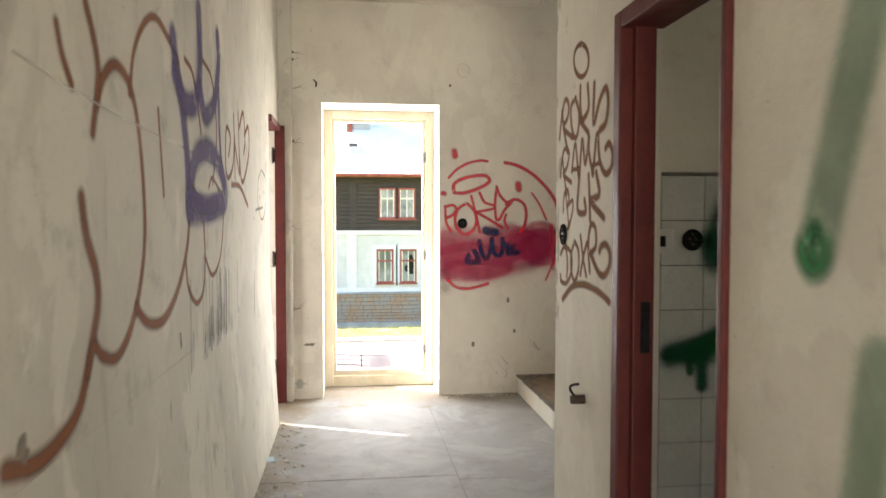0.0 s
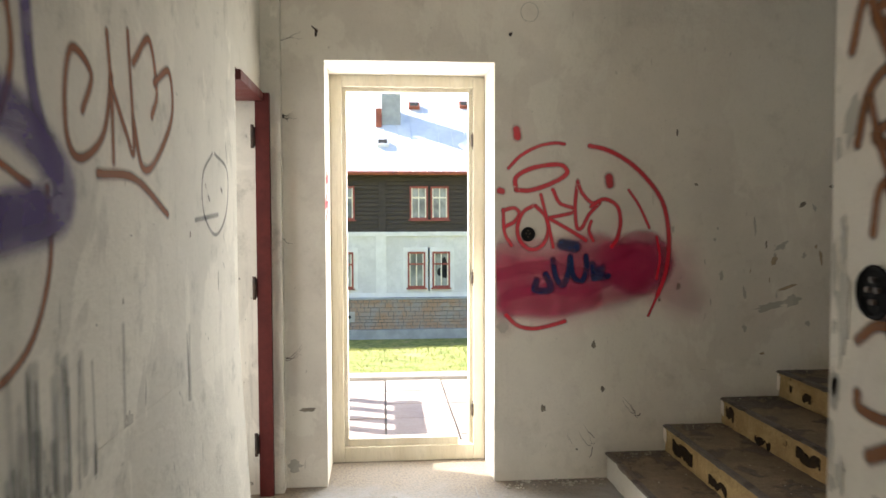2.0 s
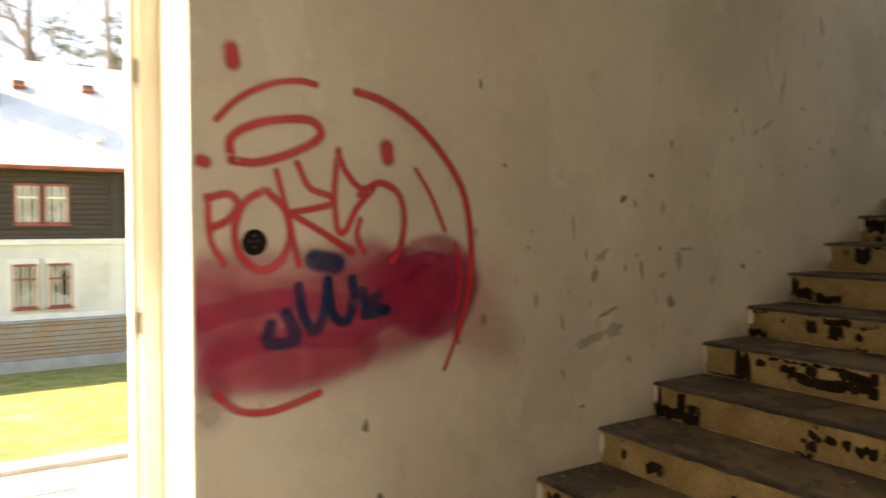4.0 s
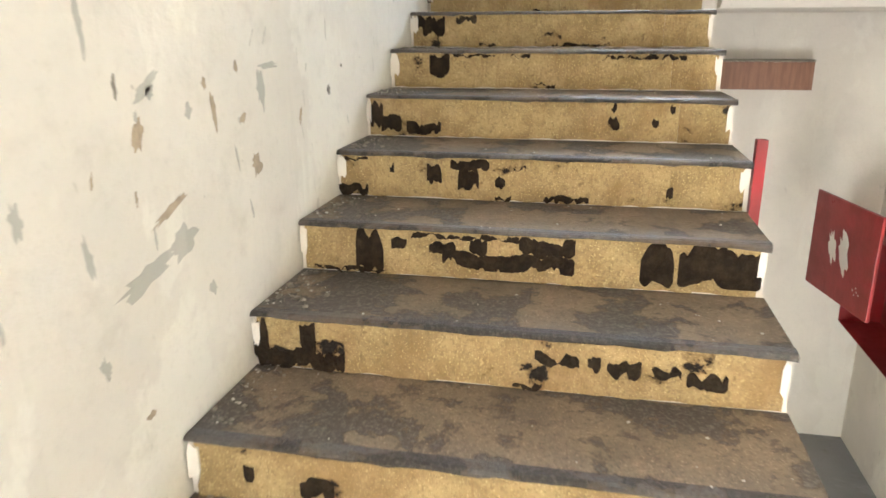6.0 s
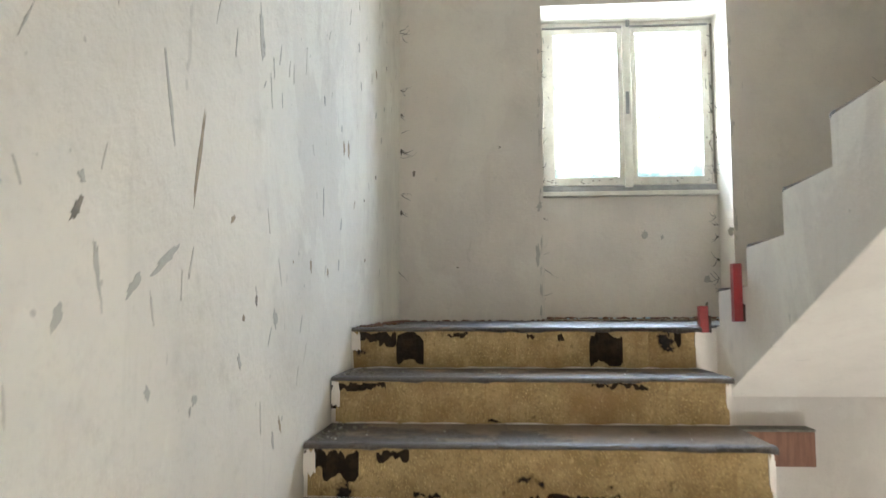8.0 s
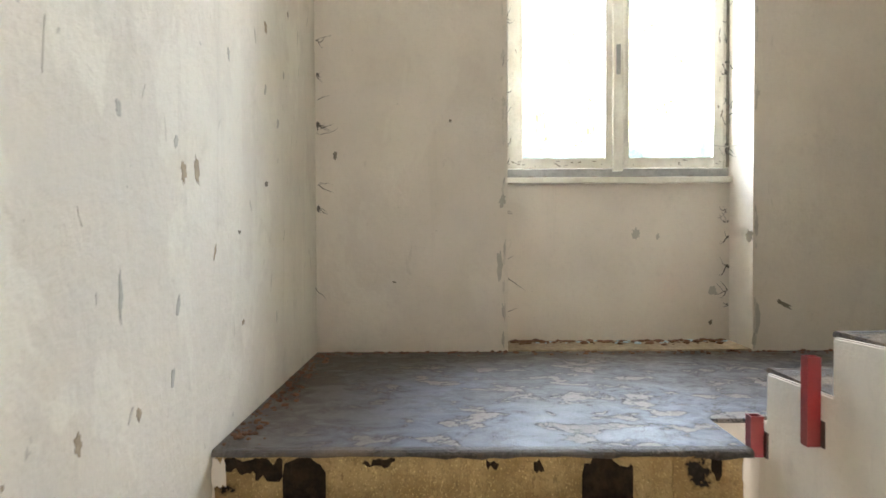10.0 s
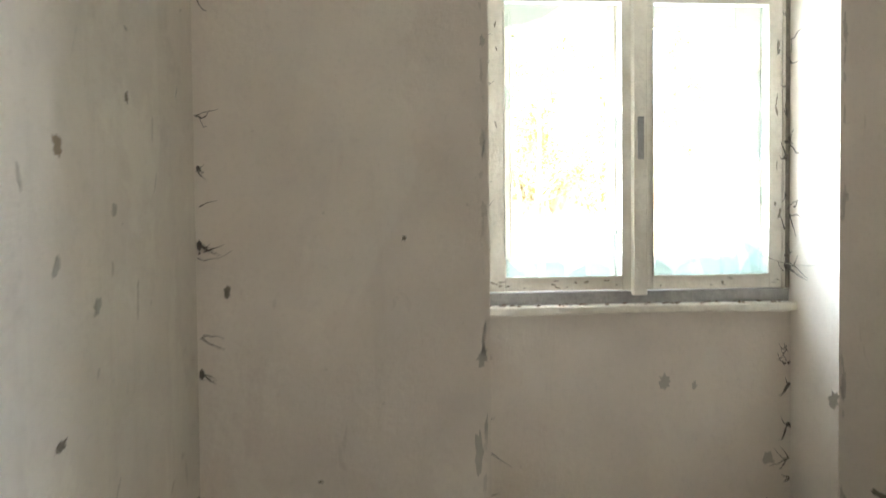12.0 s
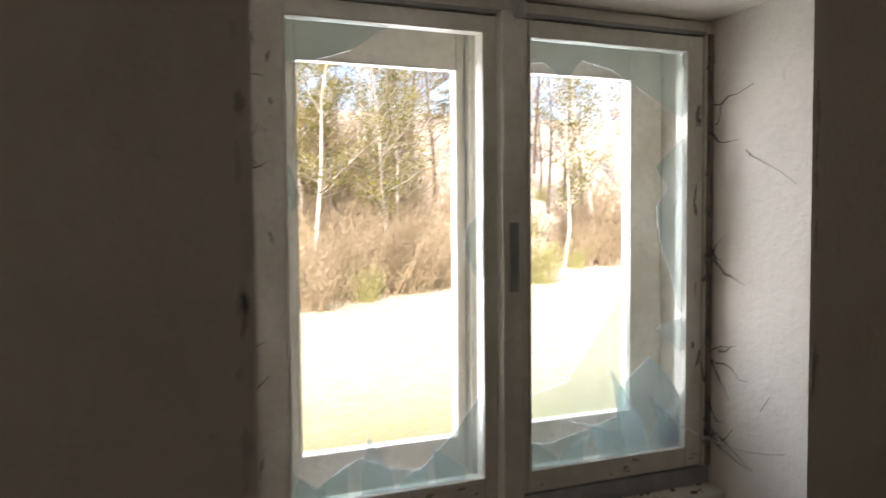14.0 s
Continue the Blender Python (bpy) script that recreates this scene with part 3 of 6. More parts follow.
def torn(k, *spots):
    """Remnants on riser k: from and to across the step, from the wall, and up the riser, in shares."""
    rng = random.Random(90 + k)
    x, za, zb = NOSE1 + GO * (k - 1), RISE * (k - 1) + 0.004, RISE * k - 0.018
    for u0, u1, v0, v1 in spots:
        part("torn_remnant", ragged(x, FY - 0.006 - 1.243 * u1, FY - 0.006 - 1.243 * u0, za + (zb - za) * v0, za + (zb - za) * v1, rng), BLACK_COVER, flight, "black torn stair covering")
    for u0, u1 in ((0.0, rng.uniform(0.012, 0.03)), (rng.uniform(0.982, 0.99), 1.0)):
        part("plaster_smear", ragged(x - 0.0012, FY - 0.004 - 1.244 * u1, FY - 0.004 - 1.244 * u0, za + (zb - za) * rng.uniform(0.2, 0.5), zb, rng, 0.004), PLASTER_CLEAN, flight, "white plaster smear")


torn(2, (0.1, 0.3, 0.2, 0.8), (0.45, 0.6, 0.1, 0.5), (0.8, 0.95, 0.3, 0.9))
torn(3, (0.05, 0.12, 0.3, 0.9), (0.3, 0.42, 0.0, 0.4), (0.6, 0.75, 0.3, 0.8))
torn(4, (0.1, 0.12, 0.4, 0.7), (0.2, 0.26, 0.2, 0.6), (0.5, 0.6, 0.1, 0.5), (0.7, 0.85, 0.3, 0.8), (0.62, 0.66, 0.5, 0.7))
torn(5, (0.0, 0.03, 0.0, 1.0), (0.03, 0.19, 0.0, 0.42), (0.10, 0.13, 0.3, 1.0), (0.56, 0.64, 0.5, 0.78), (0.655, 0.68, 0.45, 0.75), (0.69, 0.75, 0.38, 0.72), (0.77, 0.82, 0.45, 0.68), (0.83, 0.90, 0.3, 0.62), (0.52, 0.57, 0.0, 0.12))
torn(6, (0.03, 0.2, 0.0, 0.12), (0.13, 0.195, 0.05, 1.0), (0.215, 0.25, 0.62, 0.85), (0.26, 0.5, 0.88, 1.0), (0.30, 0.36, 0.55, 0.8), (0.33, 0.62, 0.22, 0.62), (0.39, 0.43, 0.55, 0.9), (0.5, 0.62, 0.55, 1.0), (0.755, 0.822, 0.1, 1.0), (0.832, 0.995, 0.15, 1.0))
torn(7, (0.0, 0.08, 0.0, 0.3), (0.02, 0.08, 0.9, 1.0), (0.235, 0.275, 0.35, 0.85), (0.295, 0.395, 0.75, 1.0), (0.315, 0.37, 0.25, 0.8), (0.41, 0.435, 0.3, 0.6), (0.455, 0.485, 0.72, 0.88), (0.14, 0.15, 0.6, 0.85), (0.53, 0.64, 0.0, 0.18), (0.822, 0.835, 0.2, 0.5), (0.41, 0.45, 0.0, 0.14))
torn(8, (0.0, 0.045, 0.2, 0.95), (0.04, 0.10, 0.12, 0.58), (0.115, 0.215, 0.05, 0.4), (0.687, 0.702, 0.7, 1.0), (0.68, 0.71, 0.3, 0.65), (0.795, 0.812, 0.35, 0.6), (0.84, 0.852, 0.75, 1.0))
torn(9, (0.125, 0.19, 0.3, 1.0), (0.2, 0.33, 0.9, 1.0), (0.38, 0.44, 0.9, 1.0), (0.45, 0.52, 0.0, 0.18), (0.65, 0.82, 0.88, 1.0), (0.83, 0.9, 0.85, 1.0))
torn(10, (0.0, 0.05, 0.55, 1.0), (0.04, 0.12, 0.35, 1.0), (0.16, 0.23, 0.75, 1.0), (0.49, 0.68, 0.0, 0.12), (0.24, 0.3, 0.0, 0.12))
torn(11, (0.0, 0.14, 0.8, 1.0), (0.66, 0.8, 0.85, 1.0), (0.0, 0.02, 0.2, 0.55), (0.4, 0.46, 0.0, 0.1))
torn(12, (0.0, 0.09, 0.7, 1.0), (0.08, 0.13, 0.6, 1.0), (0.13, 0.21, 0.1, 1.0), (0.28, 0.34, 0.85, 1.0), (0.51, 0.535, 0.75, 1.0), (0.60, 0.62, 0.75, 1.0), (0.69, 0.785, 0.05, 1.0), (0.93, 0.95, 0.6, 1.0))

x = NOSE1 + GO * 11
riser(flight, x, 1, 4.425, FY - 0.004, LAND, rng)
part("nosing", worn_strip(x, 1, 4.419, FY - 0.004, LAND + 0.001, rng), NOSING, flight)


# ---- house door frame, empty, at the outer edge of the reveal ----
door = thing("door_1", "empty cream-painted wooden door frame, door leaf missing", "door frame", kind="structure")
for name, r in (("jamb", (DX0, DX0 + 0.07, 6.06, 6.15, 0.0, DZ)), ("jamb", (DX1 - 0.07, DX1, 6.06, 6.15, 0.0, DZ)),
                ("head", (DX0 + 0.07, DX1 - 0.07, 6.06, 6.15, DZ - 0.07, DZ)), ("threshold", (DX0 + 0.07, DX1 - 0.07, 6.06, 6.15, 0.0, 0.09))):
    part(name, boxes(r, bevel=0.006), CREAM_WOOD, door)
for name, r in (("stop_bead", (DX0 + 0.07, DX0 + 0.095, 6.085, 6.135, 0.09, DZ - 0.07)), ("stop_bead", (DX1 - 0.095, DX1 - 0.07, 6.085, 6.135, 0.09, DZ - 0.07)),
                ("stop_bead", (DX0 + 0.095, DX1 - 0.095, 6.085, 6.135, DZ - 0.095, DZ - 0.07)), ("bottom_rail", (DX0 + 0.095, DX1 - 0.16, 6.08, 6.14, 0.09, 0.135))):
    part(name, boxes(r, bevel=0.004), CREAM_WOOD, door)
for z in (0.30, 1.10, 1.92):
    h = boxes((DX1 - 0.074, DX1 - 0.066, 6.07, 6.10, z - 0.05, z + 0.05), bevel=0.002)
    cyl(h, (DX1 - 0.075, 6.062, z - 0.035), (DX1 - 0.075, 6.062, z + 0.035), 0.007)
    part("hinge", h, DARK_METAL, door, "bare iron hinge plate")

# ---- oxblood steel frames of the two inner doors ----
side = thing("door_2", "oxblood steel door frame without a door leaf", "door frame", kind="structure")
part("jamb", boxes((-0.570, -0.497, 5.560, 5.598, 0, 2.105), bevel=0.004), RED_STEEL, side)
part("jamb", boxes((-0.70, -0.56, 4.952, 4.975, 0, 2.105), bevel=0.004), RED_STEEL, side)
part("head", boxes((-0.66, -0.525, 4.976, 5.554, 2.06, 2.105), bevel=0.004), RED_STEEL, side)
for z in (0.28, 1.10, 1.88):
    part("hinge", cyl(boxes((-0.588, -0.571, 5.550, 5.575, z - 0.05, z + 0.05), bevel=0.003), (-0.582, 5.552, z - 0.06), (-0.582, 5.552, z + 0.06), 0.009), DARK_METAL, side, "black iron hinge")
wash = thing("door_3", "oxblood steel door frame standing open to a tiled room", "door frame", kind="structure")
part("jamb", boxes((0.835, 0.945, 2.19, 2.248, 0, 2.05), (0.875, 0.945, 2.165, 2.19, 0, 2.05), bevel=0.006), RED_STEEL, wash)
part("jamb", boxes((0.835, 1.015, 1.546, 1.572, 0, 2.05), bevel=0.006), RED_STEEL, wash)
part("head", boxes((0.835, 0.975, 1.573, 2.19, 1.995, 2.05), bevel=0.006), RED_STEEL, wash)
part("strike_plate", boxes((0.90, 0.93, 2.160, 2.1645, 0.98, 1.14)), BAKELITE, wash, "dark strike plate")

# ---- landing window: two inner casements and two outer ones ----
win = thing("window_1", "old white-painted double casement window with broken panes", "window", kind="structure")
cy = 4.345
part("window_sill", boxes((6.545, 6.70, NY0 + 0.002, NY1 - 0.002, 2.485, 2.512), bevel=0.005), WHITE_WOOD, win)
part("bottom_rail", boxes((6.60, 6.72, NY0 + 0.002, NY1 - 0.002, 2.513, 2.552)), GREY_WOOD, win, "bare grey bottom rail")
for name, r in (("window_frame", (6.60, 6.80, NY1 - 0.022, NY1 - 0.002, 2.552, NZ - 0.002)), ("window_frame", (6.60, 6.80, NY0 + 0.002, NY0 + 0.022, 2.552, NZ - 0.002)),
                ("window_frame", (6.60, 6.80, NY0 + 0.022, NY1 - 0.022, NZ - 0.026, NZ - 0.002)), ("mullion", (6.575, 6.65, cy - 0.015, cy + 0.030, 2.54, NZ - 0.03)),
                ("mullion", (6.72, 6.78, cy - 0.035, cy + 0.035, 2.56, NZ - 0.03))):
    part(name, boxes(r, bevel=0.004), WHITE_WOOD, win)
part("top_rail", boxes((6.592, 6.62, NY0 + 0.025, NY1 - 0.025, NZ - 0.034, NZ - 0.027)), GREY_WOOD, win)
part("frame_gap", boxes((6.594, 6.5995, NY0 + 0.002, NY0 + 0.014, 2.556, NZ - 0.03)), PLASTER_DARK, win, "thin dark strip beside the frame")
part("latch", cyl(boxes((6.569, 6.574, cy - 0.002, cy + 0.018, 2.973, 3.108), bevel=0.002), (6.56, cy, 3.50), (6.56, cy, 3.535), 0.012), GREY_WOOD, win, "grey latch plate")


def casement(x0, x1, y0, y1, z0, z1, iy0, iy1, iz0, iz1, name):
    c = part(name, boxes((x0, x1, y0, iy0, z0, z1), (x0, x1, iy1, y1, z0, z1), (x0, x1, iy0, iy1, z0, iz0), (x0, x1, iy0, iy1, iz1, z1), bevel=0.003), WHITE_WOOD, win)
    b = 0.003
    part("glazing_bead", boxes((x0 - 0.004, x0 + 0.008, iy0, iy0 + b, iz0, iz1), (x0 - 0.004, x0 + 0.008, iy1 - b, iy1, iz0, iz1),
                               (x0 - 0.004, x0 + 0.008, iy0 + b, iy1 - b, iz0, iz0 + b), (x0 - 0.004, x0 + 0.008, iy0 + b, iy1 - b, iz1 - b, iz1)), WHITE_WOOD, c)
    return c


IZ0, IZ1 = 2.599, 3.477
left_in = casement(6.602, 6.640, cy + 0.024, NY1 - 0.024, 2.556, NZ - 0.036, 4.403, 4.785, IZ0, IZ1, "inner_casement")
right_in = casement(6.602, 6.640, NY0 + 0.024, cy - 0.024, 2.556, NZ - 0.036, 3.913, 4.304, IZ0, IZ1, "inner_casement")
left_out = casement(6.742, 6.778, cy + 0.037, NY1 - 0.024, 2.556, NZ - 0.030, 4.401, 4.742, 2.643, 3.431, "outer_casement")
right_out = casement(6.742, 6.778, NY0 + 0.024, cy - 0.037, 2.556, NZ - 0.030, 3.959, 4.265, 2.652, 3.437, "outer_casement")


def shard(parent, x, corners, material, name="shard"):
    """A broken piece of pane, 3 mm thick, in the plane x."""
    bm = bmesh.new()
    a = [bm.verts.new((x, y, z)) for y, z in corners]
    b = [bm.verts.new((x + 0.003, y, z)) for y, z in corners]
    n = len(corners)
    bm.faces.new(a)
    bm.faces.new(list(reversed(b)))
    for i in range(n):
        bm.faces.new((a[i], b[i], b[(i + 1) % n], a[(i + 1) % n]))
    bmesh.ops.recalc_face_normals(bm, faces=bm.faces)
    ob = part(name, bm, material, parent, "broken dusty glass")
    ob.visible_shadow = False
    return ob


ly0, ly1, ry0, ry1 = 4.405, 4.783, 3.912, 4.300
GX = 6.614
shard(left_in, GX, [(ly1, IZ1), (4.585, IZ1), (4.66, 3.425), (4.73, 3.402), (ly1, 3.395)], GLASS)
shard(left_in, GX, [(ly1, 3.225), (4.766, 3.19), (4.758, 3.155), (4.768, 3.135), (ly1, 3.13)], GLASS)
shard(left_in, GX, [(ly0, 3.13), (4.432, 3.10), (4.44, 3.06), (4.425, 3.02), (ly0, 2.985)], GLASS)
shard(left_in, GX, [(ly1, IZ0), (ly1, 2.665), (4.74, 2.622), (4.70, 2.648), (4.655, 2.672), (4.60, 2.645), (4.535, 2.632), (4.46, 2.70), (ly0, 2.765), (ly0, IZ0)], GLASS_DIRTY)
shard(right_in, GX, [(ry1, IZ1), (ry1, 3.425), (4.262, 3.43), (4.215, 3.395), (4.175, 3.44), (4.10, 3.425), (4.02, 3.385), (3.97, 3.36), (ry0, 3.33), (ry0, IZ1)], GLASS)
shard(right_in, GX, [(ry0, 3.29), (3.985, 3.225), (3.955, 3.18), (3.96, 3.165), (3.985, 3.135), (3.972, 3.06), (3.94, 2.98), (3.925, 2.915), (ry0, 2.90)], GLASS)
shard(right_in, GX, [(ry0, 2.89), (3.965, 2.88), (3.985, 2.865), (3.94, 2.835), (ry0, 2.81)], GLASS)
shard(right_in, GX, [(ry0, IZ0), (ry0, 2.70), (3.95, 2.765), (4.0, 2.81), (4.08, 2.745), (4.085, 2.685), (4.17, 2.665), (4.25, 2.648), (ry1, 2.655), (ry1, IZ0)], GLASS_DIRTY)
pane = shard(right_out, 6.758, [(3.962, 2.655), (4.265, 2.655), (4.265, 2.70), (4.12, 2.735), (3.99, 2.90), (3.962, 2.95)], GLASS, "pane")

for parent, y, z, a, h in ((left_in, 4.75, IZ0, 0.3, 0.05), (left_in, 4.71, IZ0, -0.5, 0.07), (left_in, 4.62, IZ0, 0.15, 0.11), (left_in, 4.55, IZ0, -0.6, 0.05), (left_in, 4.47, IZ0, 0.5, 0.08),
                           (right_in, 4.26, IZ0, 0.4, 0.06), (right_in, 4.20, IZ0, -0.7, 0.07), (right_in, 4.09, IZ0, 0.9, 0.15), (right_in, 4.04, IZ0, 0.3, 0.20), (right_in, 3.97, IZ0, -0.4, 0.10), (right_in, 3.93, IZ0, 0.5, 0.14)):
    tip = (y + math.sin(a) * h, z + math.cos(a) * h)
    shard(parent, GX + 0.006 + 0.004 * math.sin(y * 40), [(y - 0.035, z), (y + 0.03, z), (y + 0.022 + 0.3 * (tip[0] - y), z + h * 0.45), tip, (y - 0.03, z + h * 0.3)], GLASS_DIRTY)


# ---- outdoors ----
def lawn_mat():
    m, N, L, P = nodes_of("spring_grass")
    w = coords(N, L)
    a, b, c = noise_node(N, L, w, 1.3, 7, 0.7), noise_node(N, L, w, 5, 6, 0.7), noise_node(N, L, w, 22, 4, 0.7)
    col = blend(N, L, ramp(N, L, b, 0.35, 0.65), (0.12, 0.165, 0.028), (0.30, 0.30, 0.085))
    col = blend(N, L, ramp(N, L, a, 0.50, 0.66, 0.0, 0.75), col, (0.40, 0.32, 0.15))
    col = blend(N, L, ramp(N, L, c, 0.48, 0.70, 0.0, 0.7), col, (0.05, 0.055, 0.02))
    sep = N.new("ShaderNodeSeparateXYZ")
    L.new(w, sep.inputs[0])
    # Straw and litter tones towards +x, paled to stand for glaring sunlight.
    bright_straw = blend(N, L, ramp(N, L, b, 0.35, 0.65), (0.62, 0.57, 0.42), (0.50, 0.46, 0.30))
    litter = blend(N, L, ramp(N, L, b, 0.4, 0.6), (0.48, 0.42, 0.35), (0.58, 0.54, 0.42))
    bright_straw = blend(N, L, ramp(N, L, sep.outputs[0], 34.0, 38.0), bright_straw, litter)
    col = blend(N, L, ramp(N, L, sep.outputs[0], 11.0, 20.0), col, bright_straw)
    L.new(col, P.inputs["Base Color"])
    P.inputs["Roughness"].default_value = 0.95
    bump(N, L, P, c, 0.8, 0.05)
    return m


LAWN = lawn_mat()


def ground_height(x, y):
    def s(t):
        t = min(1.0, max(0.0, t))
        return t * t * (3 - 2 * t)
    front = -2.75 * s((y - 8.5) / 17.5) * s((16 - x) / 12.0)
    far = 16.0 * s((x - 33) / 62.0) + 14.0 * s((y - 46) / 120.0)
    return -0.12 + front + far + 0.05 * noise.noise((x * 0.35, y * 0.35, 0.0))


bm = bmesh.new()
xs = [-600, -300, -150, -80, -50, -35] + [-25 + 1.25 * i for i in range(61)] + [55, 60, 66, 74, 85, 100, 130, 180, 300, 600]
ys = [-600, -300, -150, -80, -50, -35, -25, -18, -12, -8, -4, 0, 2, 4, 6.5] + [7.5 + 0.9 * i for i in range(32)] + [38, 41, 45, 50, 57, 66, 78, 95, 130, 180, 300, 600]
grid = [[bm.verts.new((a, b, ground_height(a, b) if not (-4.6 < a < 7.4 and -4 < b < 6.6) else -2.2)) for b in ys] for a in xs]
for i in range(len(xs) - 1):
    for j in range(len(ys) - 1):
        bm.faces.new((grid[i][j], grid[i + 1][j], grid[i + 1][j + 1], grid[i][j + 1]))
structure("ground", bm, LAWN, "sunlit spring lawn sloping down from the terrace", True)

PAVE = plain("terrace_paving", (0.31, 0.25, 0.23), (0.38, 0.32, 0.30), 2.5, 0.8, 0.5, fine=45)
KERB = plain("pale_kerb", (0.45, 0.43, 0.40), (0.36, 0.34, 0.31), 5, 0.85, 0.4)
structure("terrace", boxes((-6, 9, 6.18, 8.30, -0.5, -0.03)), GROUT, "reddish paved terrace outside the door")
STONE = plain("facade_stone", (0.30, 0.22, 0.15), (0.22, 0.21, 0.20), 0.9, 0.9, 0.5, fine=12, shift=40.0)
structure("terrace_kerb", boxes((-6, 9, 8.302, 8.50, -0.5, 0.02), bevel=0.02), KERB, "pale stone kerb along the lawn")
SHED = plain("grey_post", (0.20, 0.19, 0.17), (0.28, 0.26, 0.23), 8, 0.8, 0.3)
rail = thing("terrace_railing", "grey slatted railing beside the terrace", "railing")
for k in range(7):
    y = 6.40 + 0.26 * k
    part("slat", boxes((-0.99, -0.95, y - 0.055, y + 0.055, -0.028, 1.06), bevel=0.004), SHED, rail)
part("rail", boxes((-1.06, -0.90, 6.25, 8.10, 1.062, 1.12), bevel=0.005), SHED, rail)
part("rail", boxes((-0.949, -0.91, 6.30, 8.10, 0.10, 0.18)), SHED, rail)

TIMBER = plain("dark_stained_boards", (0.030, 0.022, 0.018), (0.055, 0.042, 0.034), 3, 0.75, 0.3, stretch=(0.3, 1, 2))
RENDER = plain("pale_render", (0.64, 0.64, 0.62), (0.54, 0.54, 0.53), 1.2, 0.9, 0.6, fine=9)
SMOOTH = plain("smooth_render_band", (0.72, 0.72, 0.70), (0.64, 0.64, 0.62), 2, 0.85, 0.1)
ZINC = plain("bright_sheet_roof", (0.72, 0.73, 0.74), (0.62, 0.63, 0.65), 0.9, 0.45, 0.05, 0.2, fine=3)
RED_WOOD = plain("red_window_paint", (0.22, 0.045, 0.035), (0.28, 0.07, 0.05), 5, 0.6, 0.2)
WIN_DARK = plain("dim_window_glass", (0.10, 0.11, 0.11), (0.30, 0.32, 0.32), 1.6, 0.08, 0.0, fine=2)
BLACK_GAP = plain("dark_opening", (0.006, 0.006, 0.006), (0.012, 0.012, 0.012), 3, 0.9, 0.0)
CHIMNEY = plain("chimney_render", (0.36, 0.37, 0.37), (0.28, 0.29, 0.29), 2, 0.85, 0.2)
RUST = plain("rust_flashing", (0.30, 0.085, 0.045), (0.22, 0.06, 0.035), 4, 0.7, 0.2)
HY, EZ, TZ, PZ, BZ, HX0, HX1 = 28.0, 3.10, 0.95, -1.45, -2.95, -13.0, 13.0
house = thing("house", "two-storey house, dark timber above pale render, sheet-metal roof", "house")
part("timber_wall", boxes((HX0, HX1, HY, HY + 9, TZ, EZ)), TIMBER, house, "dark brown log-board upper storey")
for k in range(14):
    z = TZ + 0.155 * k + 0.01
    part("board", boxes((HX0, HX1, HY - 0.03, HY + 0.005, z, z + 0.135), bevel=0.012), TIMBER, house)
for x in (-8.2, -3.3, 0.05, 3.75, 8.0):
    part("corner_board", boxes((x - 0.13, x + 0.13, HY - 0.075, HY - 0.031, TZ, EZ - 0.05)), TIMBER, house)
part("render_wall", boxes((HX0, HX1, HY - 0.02, HY + 9, PZ, TZ - 0.002)), RENDER, house, "pale rough render lower storey")
part("string_course", boxes((HX0, HX1, HY - 0.09, HY - 0.021, TZ - 0.13, TZ + 0.03), bevel=0.01), SMOOTH, house)
part("base_band", boxes((HX0, HX1, HY - 0.055, HY - 0.021, PZ, PZ + 0.22)), SMOOTH, house)
for x in (-3.4, 0.0, 3.75, 7.4):
    part("pilaster", boxes((x - 0.19, x + 0.19, HY - 0.06, HY - 0.021, PZ + 0.22, TZ - 0.13)), SMOOTH, house)
part("plinth_core", boxes((HX0, HX1, HY - 0.25, HY + 9, BZ - 0.6, PZ - 0.002)), GROUT, house, "rubble stone plinth")
part("plinth_footing", boxes((HX0, HX1, HY - 0.40, HY - 0.251, BZ - 0.6, BZ + 0.42), bevel=0.03), CHIMNEY, house, "grey concrete footing")
part("coping", boxes((HX0, HX1, HY - 0.34, HY - 0.021, PZ - 0.0, PZ + 0.05)), CHIMNEY, house)


